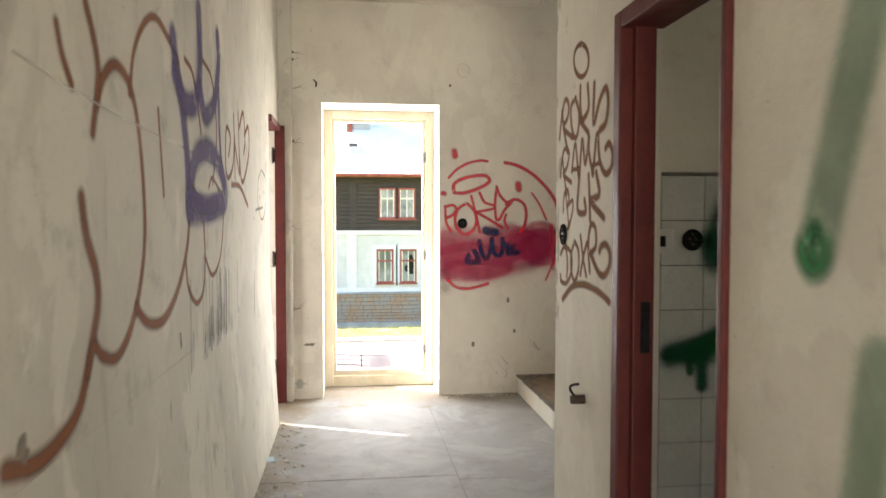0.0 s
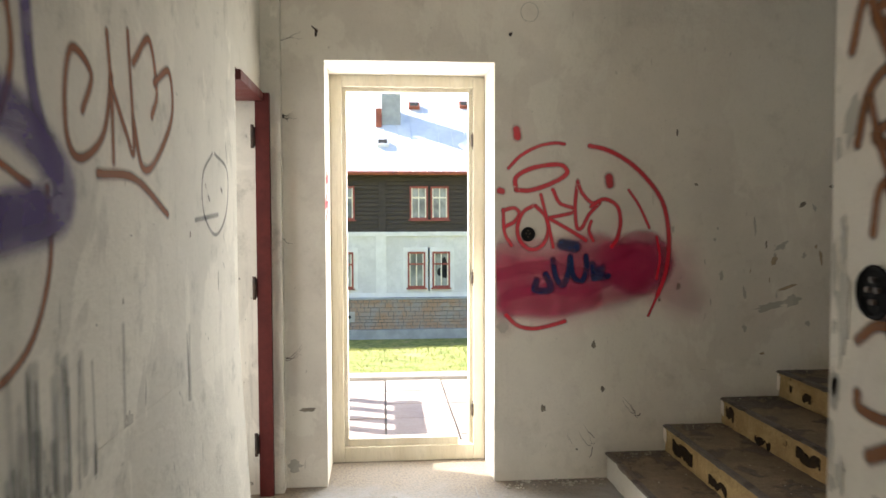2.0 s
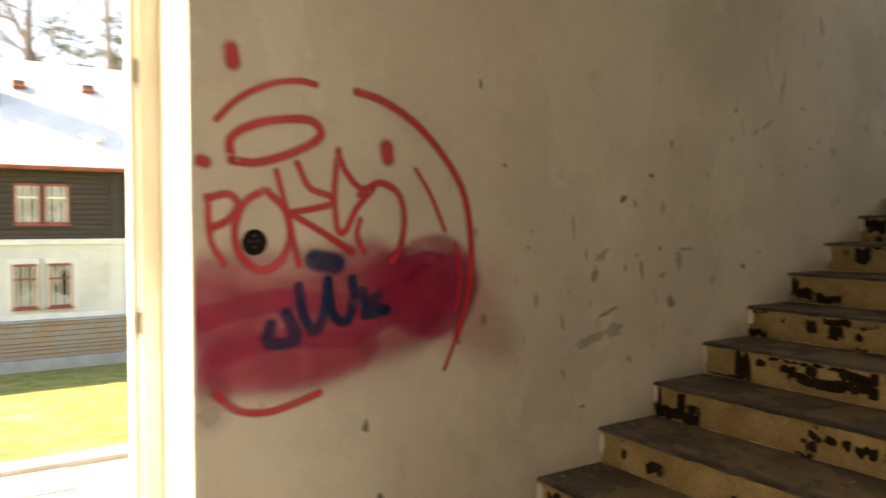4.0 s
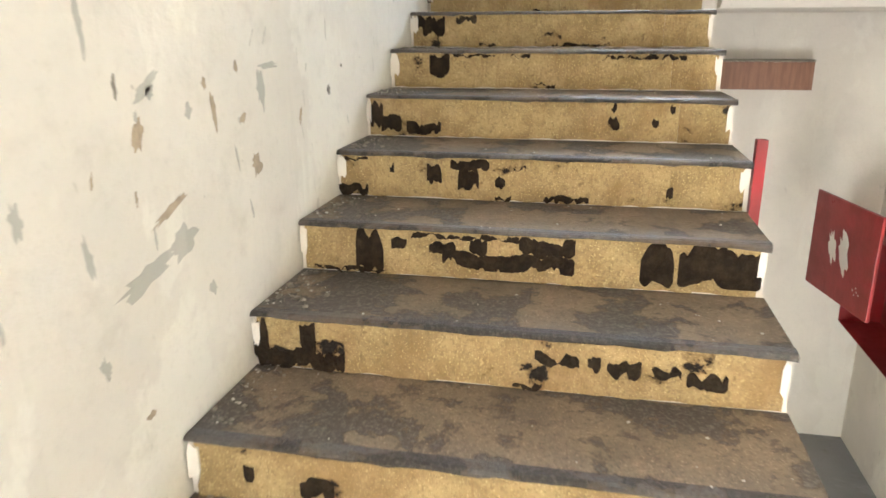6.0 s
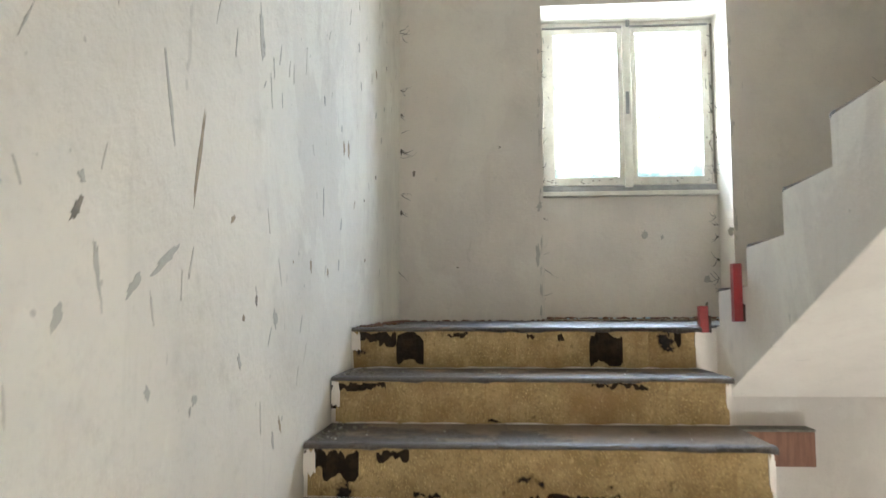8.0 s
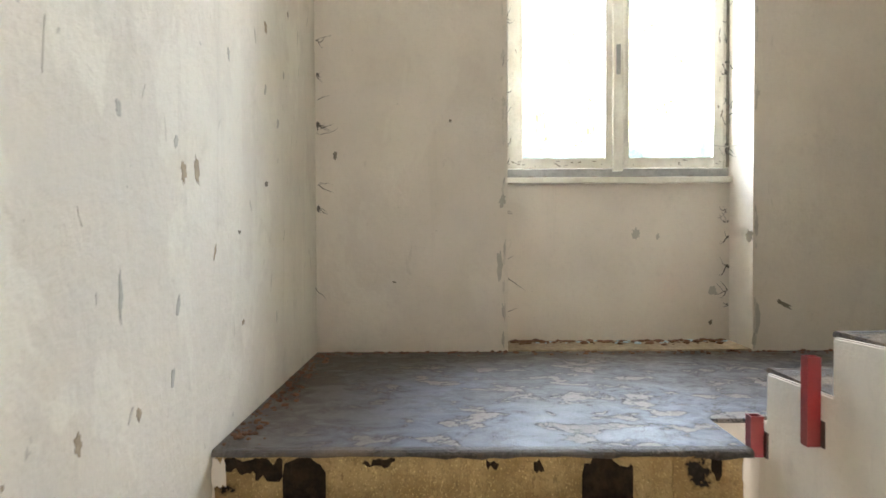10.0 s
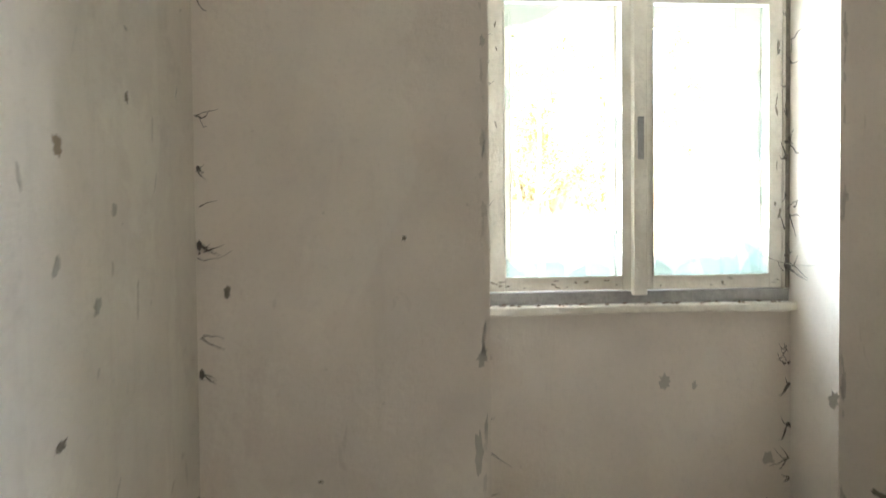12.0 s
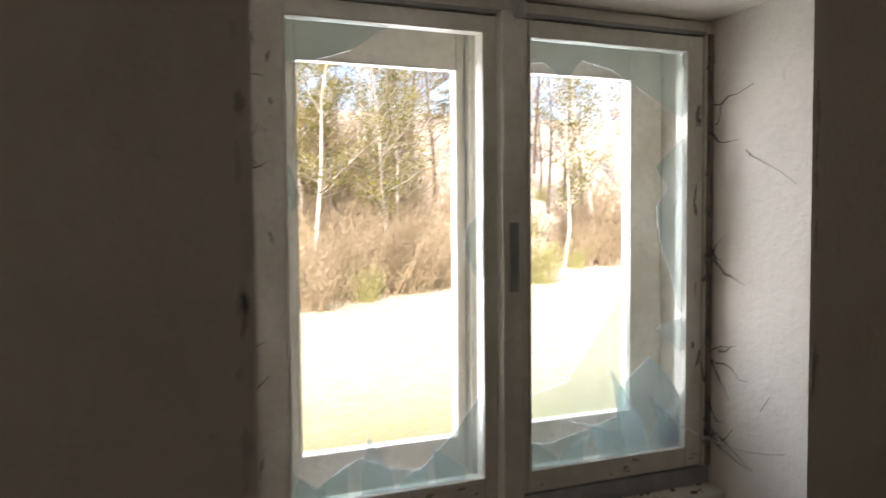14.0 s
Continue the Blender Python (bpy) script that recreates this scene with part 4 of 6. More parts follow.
def house_window(x0, x1, z0, z1, frame_mat, broken, upper):
    w = thing("window", "", "")
    w.parent = house
    for r in ((x0, x0 + 0.06, z0, z1), (x1 - 0.06, x1, z0, z1), (x0 + 0.06, x1 - 0.06, z0, z0 + 0.07), (x0 + 0.06, x1 - 0.06, z1 - 0.07, z1)):
        part("casing", boxes((r[0], r[1], HY - 0.085, HY - 0.02, r[2], r[3])), frame_mat, w)
    part("pane", boxes((x0 + 0.06, x1 - 0.06, HY - 0.036, HY - 0.032, z0 + 0.07, z1 - 0.07)), WIN_DARK, w)
    mid, zt = (x0 + x1) / 2, z0 + (z1 - z0) * 0.66
    white = WHITE_WOOD if upper else RED_WOOD
    part("glazing_bar", boxes((x0 + 0.06, x1 - 0.06, HY - 0.07, HY - 0.04, zt - 0.03, zt + 0.03)), white, w)
    part("glazing_bar", boxes((mid - 0.022, mid + 0.022, HY - 0.064, HY - 0.04, z0 + 0.07, zt - 0.03), (mid - 0.018, mid + 0.018, HY - 0.064, HY - 0.04, zt + 0.03, z1 - 0.07)), WHITE_WOOD, w)
    for a in (x0 + 0.06, x1 - 0.105):
        part("sash", boxes((a, a + 0.045, HY - 0.06, HY - 0.04, z0 + 0.07, zt - 0.03), (a, a + 0.045, HY - 0.06, HY - 0.04, zt + 0.03, z1 - 0.07)), WHITE_WOOD, w)
    if broken:
        r2 = random.Random(int(x0 * 100))
        for k in range(3):
            cx, cz, rr = r2.uniform(x0 + 0.18, x1 - 0.18), r2.uniform(z0 + 0.25, z1 - 0.25), r2.uniform(0.09, 0.2)
            bm2 = bmesh.new()
            vs = [bm2.verts.new((cx + math.cos(a) * rr * r2.uniform(0.5, 1.0), HY - 0.038, cz + math.sin(a) * rr * r2.uniform(0.6, 1.5))) for a in [i * math.tau / 8 for i in range(8)]]
            bm2.faces.new(list(reversed(vs)))
            part("broken_pane", bm2, BLACK_GAP, w)
    if not upper:
        part("surround", boxes((x0 - 0.16, x0 - 0.002, HY - 0.05, HY - 0.021, z0 - 0.1, z1 + 0.16), (x1 + 0.002, x1 + 0.16, HY - 0.05, HY - 0.021, z0 - 0.1, z1 + 0.16), (x0 - 0.002, x1 + 0.002, HY - 0.05, HY - 0.021, z1 + 0.002, z1 + 0.16)), SMOOTH, w)
    part("sill", boxes((x0 - 0.05, x1 + 0.05, HY - 0.14, HY - 0.086, z0 - 0.05, z0)), frame_mat, w)


for x0 in (1.04, 1.80, -1.60, -5.6, 5.2, 5.96):
    house_window(x0, x0 + 0.66, 1.42, 2.62, RED_WOOD, False, True)
for x0 in (0.96, 1.86, -1.64, -5.6, 5.1, 6.0):
    house_window(x0, x0 + 0.64, -1.06, 0.25, RED_WOOD, x0 > 1.2, False)

# roof: two slopes of sheet metal with standing seams
RY, RZ, OY = 32.5, 7.0, HY - 0.45
slope = math.atan2(RZ - EZ + 0.05, RY - OY)
bm = extrude_profile(bmesh.new(), [(OY, EZ - 0.05), (RY, RZ), (37.5, EZ - 0.05), (37.5, EZ + 0.03), (RY, RZ + 0.08), (OY, EZ + 0.03)], HX0 - 0.5, HX1 + 0.5)
for v in bm.verts:
    v.co = Vector((v.co.y, v.co.x, v.co.z))
bmesh.ops.recalc_face_normals(bm, faces=bm.faces)
roof = part("roof", bm, ZINC, house, "bright sheet-metal roof with standing seams")


def on_roof(x, d, up=0.0):
    """A place d metres up the front slope, above the sheet."""
    return Vector((x, OY + d * math.cos(slope) - up * math.sin(slope), EZ + 0.03 + d * math.sin(slope) + up * math.cos(slope)))


length = math.hypot(RY - OY, RZ - EZ + 0.05)
for k in range(53):
    x = HX0 - 0.4 + 0.52 * k
    part("seam", cyl(bmesh.new(), on_roof(x, 0.02, 0.004), on_roof(x, length - 0.02, 0.004), 0.009, n=4), ZINC, roof)
part("gutter", cyl(bmesh.new(), (HX0 - 0.5, OY - 0.06, EZ - 0.03), (HX1 + 0.5, OY - 0.06, EZ - 0.03), 0.07, n=8), RUST, house, "rusty red gutter")
part("gable_wall", extrude_profile(bmesh.new(), [(HX0 + 0.02, EZ), (HX0 + 0.2, EZ), (HX0 + 0.2, 6.6), (HX0 + 0.02, 6.6)], 32.2, 32.8), TIMBER, house)
ch = boxes((0.05, 0.78, 30.0, 30.75, 4.6, 7.15), (0.01, 0.82, 29.96, 30.79, 7.15, 7.27), bevel=0.02)
part("chimney", ch, CHIMNEY, house, "tall grey rendered chimney")
part("flashing", boxes((-0.18, 0.046, 29.85, 30.6, 4.55, 5.7)), RUST, house, "rusty sheet flashing")
for x, d, tilt in ((0.08, 1.75, 0.0), (3.35, 1.62, 0.5), (1.35, 4.5, 0.0), (3.4, 4.6, 0.0)):
    c = on_roof(x, d, 0.06)
    q = bmesh.new()
    box(q, -0.22, 0.22, -0.18, 0.18, -0.08, 0.08, 0.01)
    hatch = part("roof_hatch", q, RUST if d > 4 else ZINC, house)
    hatch.matrix_basis = Matrix.Translation(c) @ Matrix.Rotation(slope, 4, "X")
    q = bmesh.new()
    box(q, -0.17, 0.17, -0.12, 0.13, 0.081, 0.086)
    part("hatch_opening", q, BLACK_GAP, hatch)
    if tilt:
        q = bmesh.new()
        box(q, -0.3, 0.28, -0.26, 0.2, 0.1, 0.12)
        lid = part("hatch_lid", q, ZINC, hatch)
        lid.matrix_basis = Matrix.Translation((-0.12, -0.1, 0.02)) @ Euler((0.2, -0.15, 0.6)).to_matrix().to_4x4()

# stones of the plinth
rs = random.Random(11)
bm = bmesh.new()
z = BZ + 0.43
while z < PZ - 0.06:
    h = rs.uniform(0.09, 0.17)
    h = min(h, PZ - 0.005 - z)
    x = -8.0
    while x < 9.0:
        w = rs.uniform(0.18, 0.5)
        d = rs.uniform(0.0, 0.035)
        box(bm, x, x + w - 0.025, HY - 0.285 - d, HY - 0.251, z, z + h - 0.02)
        x += w
    z += h
tagged(part("stone_facing", bm, plain("mixed_rubble_stone", (0.36, 0.23, 0.15), (0.30, 0.28, 0.26), 1.7, 0.9, 0.5, fine=14), house, "brown and grey rubble stones"), kind="stuff")
part("drain_collar", cyl(boxes((-1.35, -0.95, HY - 0.32, HY - 0.29, -2.25, -1.88)), (-1.15, HY - 0.34, -2.06), (-1.15, HY - 0.30, -2.06), 0.09), KERB, house, "pale drain surround")
part("drain_hole", cyl(bmesh.new(), (-1.15, HY - 0.345, -2.06), (-1.15, HY - 0.342, -2.06), 0.065), BLACK_GAP, house)


# ---- trees ----
BARK_PALE = plain("birch_bark", (0.66, 0.63, 0.57), (0.45, 0.41, 0.35), 3, 0.85, 0.4)
BARK = plain("grey_bark", (0.11, 0.09, 0.075), (0.16, 0.13, 0.105), 4, 0.9, 0.5)
TWIG = plain("bare_twigs", (0.13, 0.085, 0.06), (0.17, 0.12, 0.085), 2, 0.9, 0.0)
NEEDLE = plain("pine_needles", (0.05, 0.075, 0.025), (0.085, 0.095, 0.04), 1.5, 0.9, 0.0)
BUD = plain("yellow_green_buds", (0.14, 0.15, 0.03), (0.20, 0.17, 0.05), 2, 0.9, 0.0)


def tube(bm, a, b, r0, r1, n):
    a, b = Vector(a), Vector(b)
    d = (b - a).normalized()
    s = d.orthogonal().normalized()
    t = d.cross(s)
    ra = [bm.verts.new(a + (s * math.cos(i * math.tau / n) + t * math.sin(i * math.tau / n)) * r0) for i in range(n)]
    rb = [bm.verts.new(b + (s * math.cos(i * math.tau / n) + t * math.sin(i * math.tau / n)) * r1) for i in range(n)]
    for i in range(n):
        bm.faces.new((ra[i], ra[(i + 1) % n], rb[(i + 1) % n], rb[i]))


def grow(wood, twigs, leaves, p, d, length, r, level, rng, droop, leafy):
    """One limb in bent pieces, with smaller limbs along it."""
    n = 4 if level < 2 else 3
    for i in range(n):
        d = (d + Vector((rng.uniform(-1, 1), rng.uniform(-1, 1), rng.uniform(-0.6, 0.8) - droop * level)) * 0.16).normalized()
        q = p + d * (length / n)
        ra, rb = r * (1 - 0.7 * i / n), r * (1 - 0.7 * (i + 1) / n)
        tube(wood if level < 2 else twigs, p, q, ra, rb, 6 if level == 0 else (4 if level < 2 else 3))
        if level < 3 and (level > 0 or i > 0):
            for _ in range((3, 3, 3)[level]):
                side = Vector((rng.uniform(-1, 1), rng.uniform(-1, 1), rng.uniform(-0.1, 0.9))).normalized()
                dd = (d * 0.45 + side).normalized()
                grow(wood, twigs, leaves, p.lerp(q, rng.random()), dd, length * rng.uniform(0.32, 0.5) * (0.75 if level == 0 else 1), rb * 0.45 + 0.002, level + 1, rng, droop, leafy)
        if leafy and level >= 2:
            for _ in range(leafy):
                c = p.lerp(q, rng.random()) + Vector((rng.gauss(0, 0.12), rng.gauss(0, 0.12), rng.gauss(0, 0.12)))
                s = rng.uniform(0.04, 0.10)
                vs = [leaves.verts.new(c + Vector((rng.uniform(-s, s), rng.uniform(-s, s), rng.uniform(-s, s)))) for _ in range(3)]
                leaves.faces.new(vs)
        p = q


def tree(x, y, height, r, seed, bark, label, droop=0.0, leafy=0, leaf=None, z=None):
    rng = random.Random(seed)
    t = thing("tree", label, "tree", Matrix.Translation((x, y, (ground_height(x, y) if z is None else z) - 0.15)))
    wood, twigs, leaves = bmesh.new(), bmesh.new(), bmesh.new()
    grow(wood, twigs, leaves, Vector((0, 0, 0)), Vector((rng.uniform(-0.05, 0.05), rng.uniform(-0.05, 0.05), 1)).normalized(), height, r, 0, rng, droop, leafy)
    part("trunk", wood, bark, t, smooth=True)
    part("crown", twigs, TWIG if bark is BARK else bark, t)
    if leafy:
        part("foliage", leaves, leaf, t)
    else:
        leaves.free()
    return t


def pine(x, y, height, seed, label):
    rng = random.Random(seed)
    t = thing("tree", label, "tree", Matrix.Translation((x, y, ground_height(x, y) - 0.15)))
    wood, leaf = bmesh.new(), bmesh.new()
    tube(wood, (0, 0, 0), (0.1, 0, height), 0.22, 0.03, 7)
    for _ in range(60):
        h = height * rng.uniform(0.35, 0.98)
        a, ln = rng.uniform(0, math.tau), (height - h) * 0.28 + rng.uniform(0.4, 1.3)
        tip = Vector((math.cos(a) * ln, math.sin(a) * ln, h - 0.15 * ln))
        tube(wood, (0, 0, h), tip, 0.035, 0.008, 3)
        for _ in range(55):
            c = Vector((0, 0, h)).lerp(tip, rng.uniform(0.25, 1.05)) + Vector((rng.gauss(0, 0.18), rng.gauss(0, 0.18), rng.gauss(0, 0.10)))
            s = rng.uniform(0.06, 0.17)
            leaf.faces.new([leaf.verts.new(c + Vector((rng.uniform(-s, s), rng.uniform(-s, s), rng.uniform(-s, s)))) for _ in range(3)])
    part("trunk", wood, BARK, t)
    part("crown", leaf, NEEDLE, t)


for i, (x, y, h) in enumerate(((-3.2, 41, 12), (0.6, 44, 13), (2.2, 39.5, 14), (3.6, 43, 15), (4.7, 40, 14), (6.2, 45, 15), (-6.5, 44, 13), (9.5, 42, 14), (-1.2, 47, 13))):
    tree(x, y, h * 1.05, 0.30, 40 + i, BARK, "tall bare broadleaf tree behind the house", leafy=0)
pine(6.0, 42.5, 15, 3, "tall pine with sparse crown behind the house")
pine(7.8, 46.0, 16, 4, "tall pine with sparse crown behind the house")
pine(4.3, 48.0, 16, 8, "tall pine with sparse crown behind the house")
for i, (x, y, h, bark) in enumerate(((36, -1.0, 11, BARK_PALE), (36.5, -4.8, 10, BARK_PALE), (39, -2.6, 10, BARK), (41, -6.5, 11, BARK_PALE), (38, -14.6, 9, BARK_PALE), (43, -12.0, 11, BARK))):
    tree(x, y, h, 0.12, 70 + i, bark, "slender birch at the edge of the meadow" if bark is BARK_PALE else "bare tree at the edge of the meadow", leafy=2, leaf=BUD)
first = tree(46, 0.5, 12, 0.15, 81, BARK, "bare tree in the wood beyond the meadow")
rt = random.Random(21)
second = tree(50, -9, 13, 0.13, 82, BARK_PALE, "pale birch in the wood beyond the meadow", leafy=1, leaf=BUD)
for i in range(46):
    x, y = rt.uniform(41, 66), rt.uniform(-34, 8)
    copy_thing(first if i % 3 else second, Matrix.Translation((x, y, ground_height(x, y) - 0.15)) @ Matrix.Rotation(rt.uniform(0, 6.28), 4, "Z") @ Matrix.Diagonal((*[rt.uniform(0.7, 1.2)] * 3, 1)))
for i in range(2):
    x, y = 58 + 3 * i, -4 - 14 * i
    pine(x, y, 12, 90 + i, "dark pine in the wood beyond the meadow")
BRUSH = plain("rusty_brush", (0.38, 0.30, 0.20), (0.30, 0.25, 0.15), 1.2, 0.9, 0.0)
BRUSH_LEAFY = plain("budding_brush", (0.32, 0.35, 0.13), (0.42, 0.38, 0.18), 1.2, 0.9, 0.0)


def shrub(bark, label):
    b = bmesh.new()
    for _ in range(110):
        a, s = rt.uniform(0, math.tau), rt.uniform(0.5, 2.6)
        base = Vector((rt.gauss(0, 0.45), rt.gauss(0, 0.45), 0))
        tip = base + Vector((math.cos(a) * 0.5 * s, math.sin(a) * 0.5 * s, s))
        tube(b, base, tip, 0.014, 0.004, 3)
        for _ in range(9):
            c = base.lerp(tip, rt.uniform(0.3, 1))
            tube(b, c, c + Vector((rt.uniform(-0.5, 0.5), rt.uniform(-0.5, 0.5), rt.uniform(0, 0.5))), 0.006, 0.002, 3)
    ob = part("shrub", b, bark)
    return tagged(ob, label, "shrub", "shrubs along the meadow")


kinds = [shrub(BRUSH, "leafless rusty shrub at the meadow's edge") for _ in range(3)] + [shrub(BRUSH_LEAFY, "yellow-green budding shrub at the meadow's edge")]
for i in range(60):
    x, y = 34.5 + 20 * rt.random() ** 1.4, rt.uniform(-26, 6)
    m = Matrix.Translation((x, y, ground_height(x, y) - 0.05)) @ Matrix.Rotation(rt.uniform(0, 6.28), 4, "Z") @ Matrix.Diagonal((*[rt.uniform(0.6, 1.5)] * 3, 1))
    if i < 4:
        kinds[i].matrix_basis = m
    else:
        copy_thing(kinds[i % 4 if i % 8 else 0], m)

for i in range(70):
    if i < 34:
        t = rt.random()
        x, y = 29.0 + 11 * t + rt.uniform(-1.0, 3.0), 1.5 - 11 * t + rt.uniform(-1.5, 1.5)
        size = rt.uniform(0.5, 1.15)
    else:
        x, y = rt.uniform(44, 54), rt.uniform(-7.5, 4.0)
        size = rt.uniform(1.2, 2.3)
    copy_thing(kinds[(0, 1, 2, 0, 1, 3)[i % 6]], Matrix.Translation((x, y, ground_height(x, y) - 0.05)) @ Matrix.Rotation(rt.uniform(0, 6.28), 4, "Z") @ Matrix.Diagonal((size, size, size, 1)))

# lawn tufts below the terrace
GRASS = plain("grass_blades", (0.20, 0.24, 0.045), (0.33, 0.32, 0.10), 0.8, 0.9, 0.0)
b = bmesh.new()
for _ in range(14000):
    y = 8.55 + 14 * rt.random() ** 1.6
    x = rt.uniform(-2.2, 6.0) * (1 + (y - 8.5) * 0.06)
    z = ground_height(x, y)
    s, a = rt.uniform(0.025, 0.07), rt.uniform(0, math.tau)
    w = Vector((math.cos(a), math.sin(a), 0)) * 0.006
    lean = Vector((rt.uniform(-0.06, 0.06), rt.uniform(-0.06, 0.06), s))
    p = Vector((x, y, z - 0.01))
    b.faces.new((b.verts.new(p - w), b.verts.new(p + w), b.verts.new(p + lean)))
tagged(part("grass", b, GRASS, None, "short sunlit spring grass"), kind="stuff", category="grass")
# terrace slabs
for i in range(11):
    for j in range(5):
        x0, y0 = -2.4 + 0.5 * i, 6.19 + 0.42 * j
        part("paving_slab", boxes((x0, x0 + 0.488, y0, y0 + 0.408, -0.029, rt.uniform(-0.012, -0.006)), bevel=0.004), PAVE, bpy.data.objects["terrace"])

# ---- spray paint on the walls ----
PLANES = {"front": (Vector((0, FY, 0)), Vector((1, 0, 0)), Vector((0, -1, 0))), "left": (Vector((LX, 0, 0)), Vector((0, 1, 0)), Vector((1, 0, 0))),
          "right": (Vector((RX, 0, 0)), Vector((0, 1, 0)), Vector((-1, 0, 0))), "reveal": (Vector((DX0, 0, 0)), Vector((0, 1, 0)), Vector((1, 0, 0))),
          "tiled": (Vector((0, 2.366, 0)), Vector((1, 0, 0)), Vector((0, -1, 0)))}
WALL_OF = {"red": "front", "crimson": "front", "mist": "front", "blue": "front", "brown_r": "right", "brown_l": "left", "purple": "left", "grey": "left", "green": "right", "green_soft": "right", "pink": "reveal", "tile_green": "tiled", "grime": "left", "chalk": "left"}
LAYER = {"mist": 0.0006, "crimson": 0.0012, "brown_l": 0.0008, "purple": 0.0030, "green_soft": 0.0008, "green": 0.0030, "red": 0.0050, "blue": 0.0075, "tile_green": 0.0005}
SPRAYS["tile_green"] = spray_paint("green_on_tiles", (0.01, 0.10, 0.035), 0.9, 0.8, 0.3)
def smooth_line(pts, per=7):
    """Points along a rounded line through pts."""
    p = [Vector(q) for q in pts]
    p = [p[0] * 2 - p[1], *p, p[-1] * 2 - p[-2]]
    out = []
    for i in range(1, len(p) - 2):
        a, b, c, d = p[i - 1], p[i], p[i + 1], p[i + 2]
        for k in range(per):
            t = k / per
            out.append(0.5 * (2 * b + (c - a) * t + (2 * a - 5 * b + 4 * c - d) * t * t + (3 * b - a - 3 * c + d) * t ** 3))
    return [*out, p[-2]]


TAGS = {}
SPRAY_LABEL = {"red": "red spray-painted round face and looping tag letters", "crimson": "broad crimson spray-painted band across a wall", "mist": "thin crimson overspray on a wall", "blue": "navy blue spray-painted tag over the crimson band",
               "brown_r": "brown spray-painted letters stacked in four lines", "brown_l": "large russet spray-painted outlines with drips", "purple": "thick violet spray-painted crown-like shape", "grey": "small grey marker scribble of an oval",
               "green": "green spray-painted ring on plaster", "green_soft": "wide faded green spray stripe on plaster", "pink": "faded red spray tag on the door reveal", "grime": "dark mould runs down a damp wall", "chalk": "long pale scratch across a plaster wall", "tile_green": "dark green spray splashes on white tiles"}


def spray(kind, width, pts):
    """One stroke of the can: a ribbon just off its wall, with rounded ends."""
    if kind not in TAGS:
        word = {"grime": "stain", "chalk": "scratch"}.get(kind, "graffiti")
        TAGS[kind] = thing(word, SPRAY_LABEL[kind], word)
    tag = TAGS[kind]
    bm, uvs = bmesh.new(), {}
    origin, along, out = PLANES[WALL_OF[kind]]
    r = width * 0.70
    line = smooth_line(pts)
    d0, d1 = (line[0] - line[1]).normalized(), (line[-1] - line[-2]).normalized()
    rows = [(line[0] + d0 * r, 1.0), (line[0] + d0 * r * 0.5, 0.5)] + [(q, 0.0) for q in line] + [(line[-1] + d1 * r * 0.5, 0.5), (line[-1] + d1 * r, 1.0)]
    lift = LAYER.get(kind, 0.001) + 0.00006 * len(tag.children)
    grid = []
    for i, (q, u) in enumerate(rows):
        a, b = rows[max(i - 1, 0)][0], rows[min(i + 1, len(rows) - 1)][0]
        t = (b - a).normalized()
        side = Vector((-t.y, t.x))
        row = []
        for v in (-1.0, -0.5, 0.0, 0.5, 1.0):
            w = q + side * r * v
            if WALL_OF[kind] == "front":
                w.x = max(w.x, DX1 + 0.008)
            vert = bm.verts.new(origin + along * w.x + Vector((0, 0, w.y)) + out * lift)
            uvs[vert] = (u, v)
            row.append(vert)
        grid.append(row)
    for a, b in zip(grid, grid[1:]):
        for k in range(4):
            bm.faces.new((a[k], a[k + 1], b[k + 1], b[k]))
    lay = bm.loops.layers.uv.new("UVMap")
    for f in bm.faces:
        for lp in f.loops:
            lp[lay].uv = uvs[lp.vert]
    part("stroke", bm, SPRAYS[kind], tag).visible_shadow = False


# red
spray('red', 0.05, [(0.809, 1.94), (0.815, 1.899)])
spray('red', 0.04, [(0.717, 1.608), (0.731, 1.604)])
spray('red', 0.022, [(0.766, 1.73), (0.833, 1.798), (0.93, 1.849), (1.019, 1.867), (1.075, 1.862)])
spray('red', 0.03, [(0.807, 1.618), (0.805, 1.674), (0.854, 1.713), (0.941, 1.741), (1.046, 1.75), (1.087, 1.726), (1.082, 1.692), (0.996, 1.644), (0.886, 1.61), (0.811, 1.612)])
spray('red', 0.026, [(0.737, 1.5), (0.796, 1.513), (0.825, 1.484), (0.799, 1.439), (0.749, 1.412)])
spray('red', 0.022, [(0.737, 1.504), (0.744, 1.381), (0.782, 1.309)])
spray('red', 0.026, [(0.907, 1.527), (0.846, 1.489), (0.816, 1.412), (0.828, 1.339), (0.884, 1.286), (0.95, 1.305), (0.986, 1.379), (0.973, 1.464), (0.918, 1.523)])
spray('red', 0.022, [(0.945, 1.586), (0.982, 1.443), (1.015, 1.298)])
spray('red', 0.024, [(1.012, 1.613), (1.052, 1.539), (1.123, 1.512), (1.119, 1.486), (0.995, 1.46)])
spray('red', 0.024, [(0.995, 1.454), (1.098, 1.396), (1.198, 1.334)])
spray('red', 0.024, [(1.151, 1.664), (1.137, 1.53), (1.146, 1.411), (1.175, 1.404), (1.215, 1.476), (1.275, 1.543), (1.227, 1.542), (1.175, 1.596), (1.151, 1.656)])
spray('red', 0.026, [(1.227, 1.52), (1.299, 1.561), (1.373, 1.522), (1.393, 1.432), (1.374, 1.342), (1.344, 1.298)])
spray('red', 0.022, [(1.227, 1.439), (1.215, 1.388), (1.239, 1.333)])
spray('red', 0.055, [(1.326, 1.681), (1.331, 1.643)])
spray('red', 0.018, [(1.438, 1.612), (1.499, 1.523), (1.557, 1.402)])
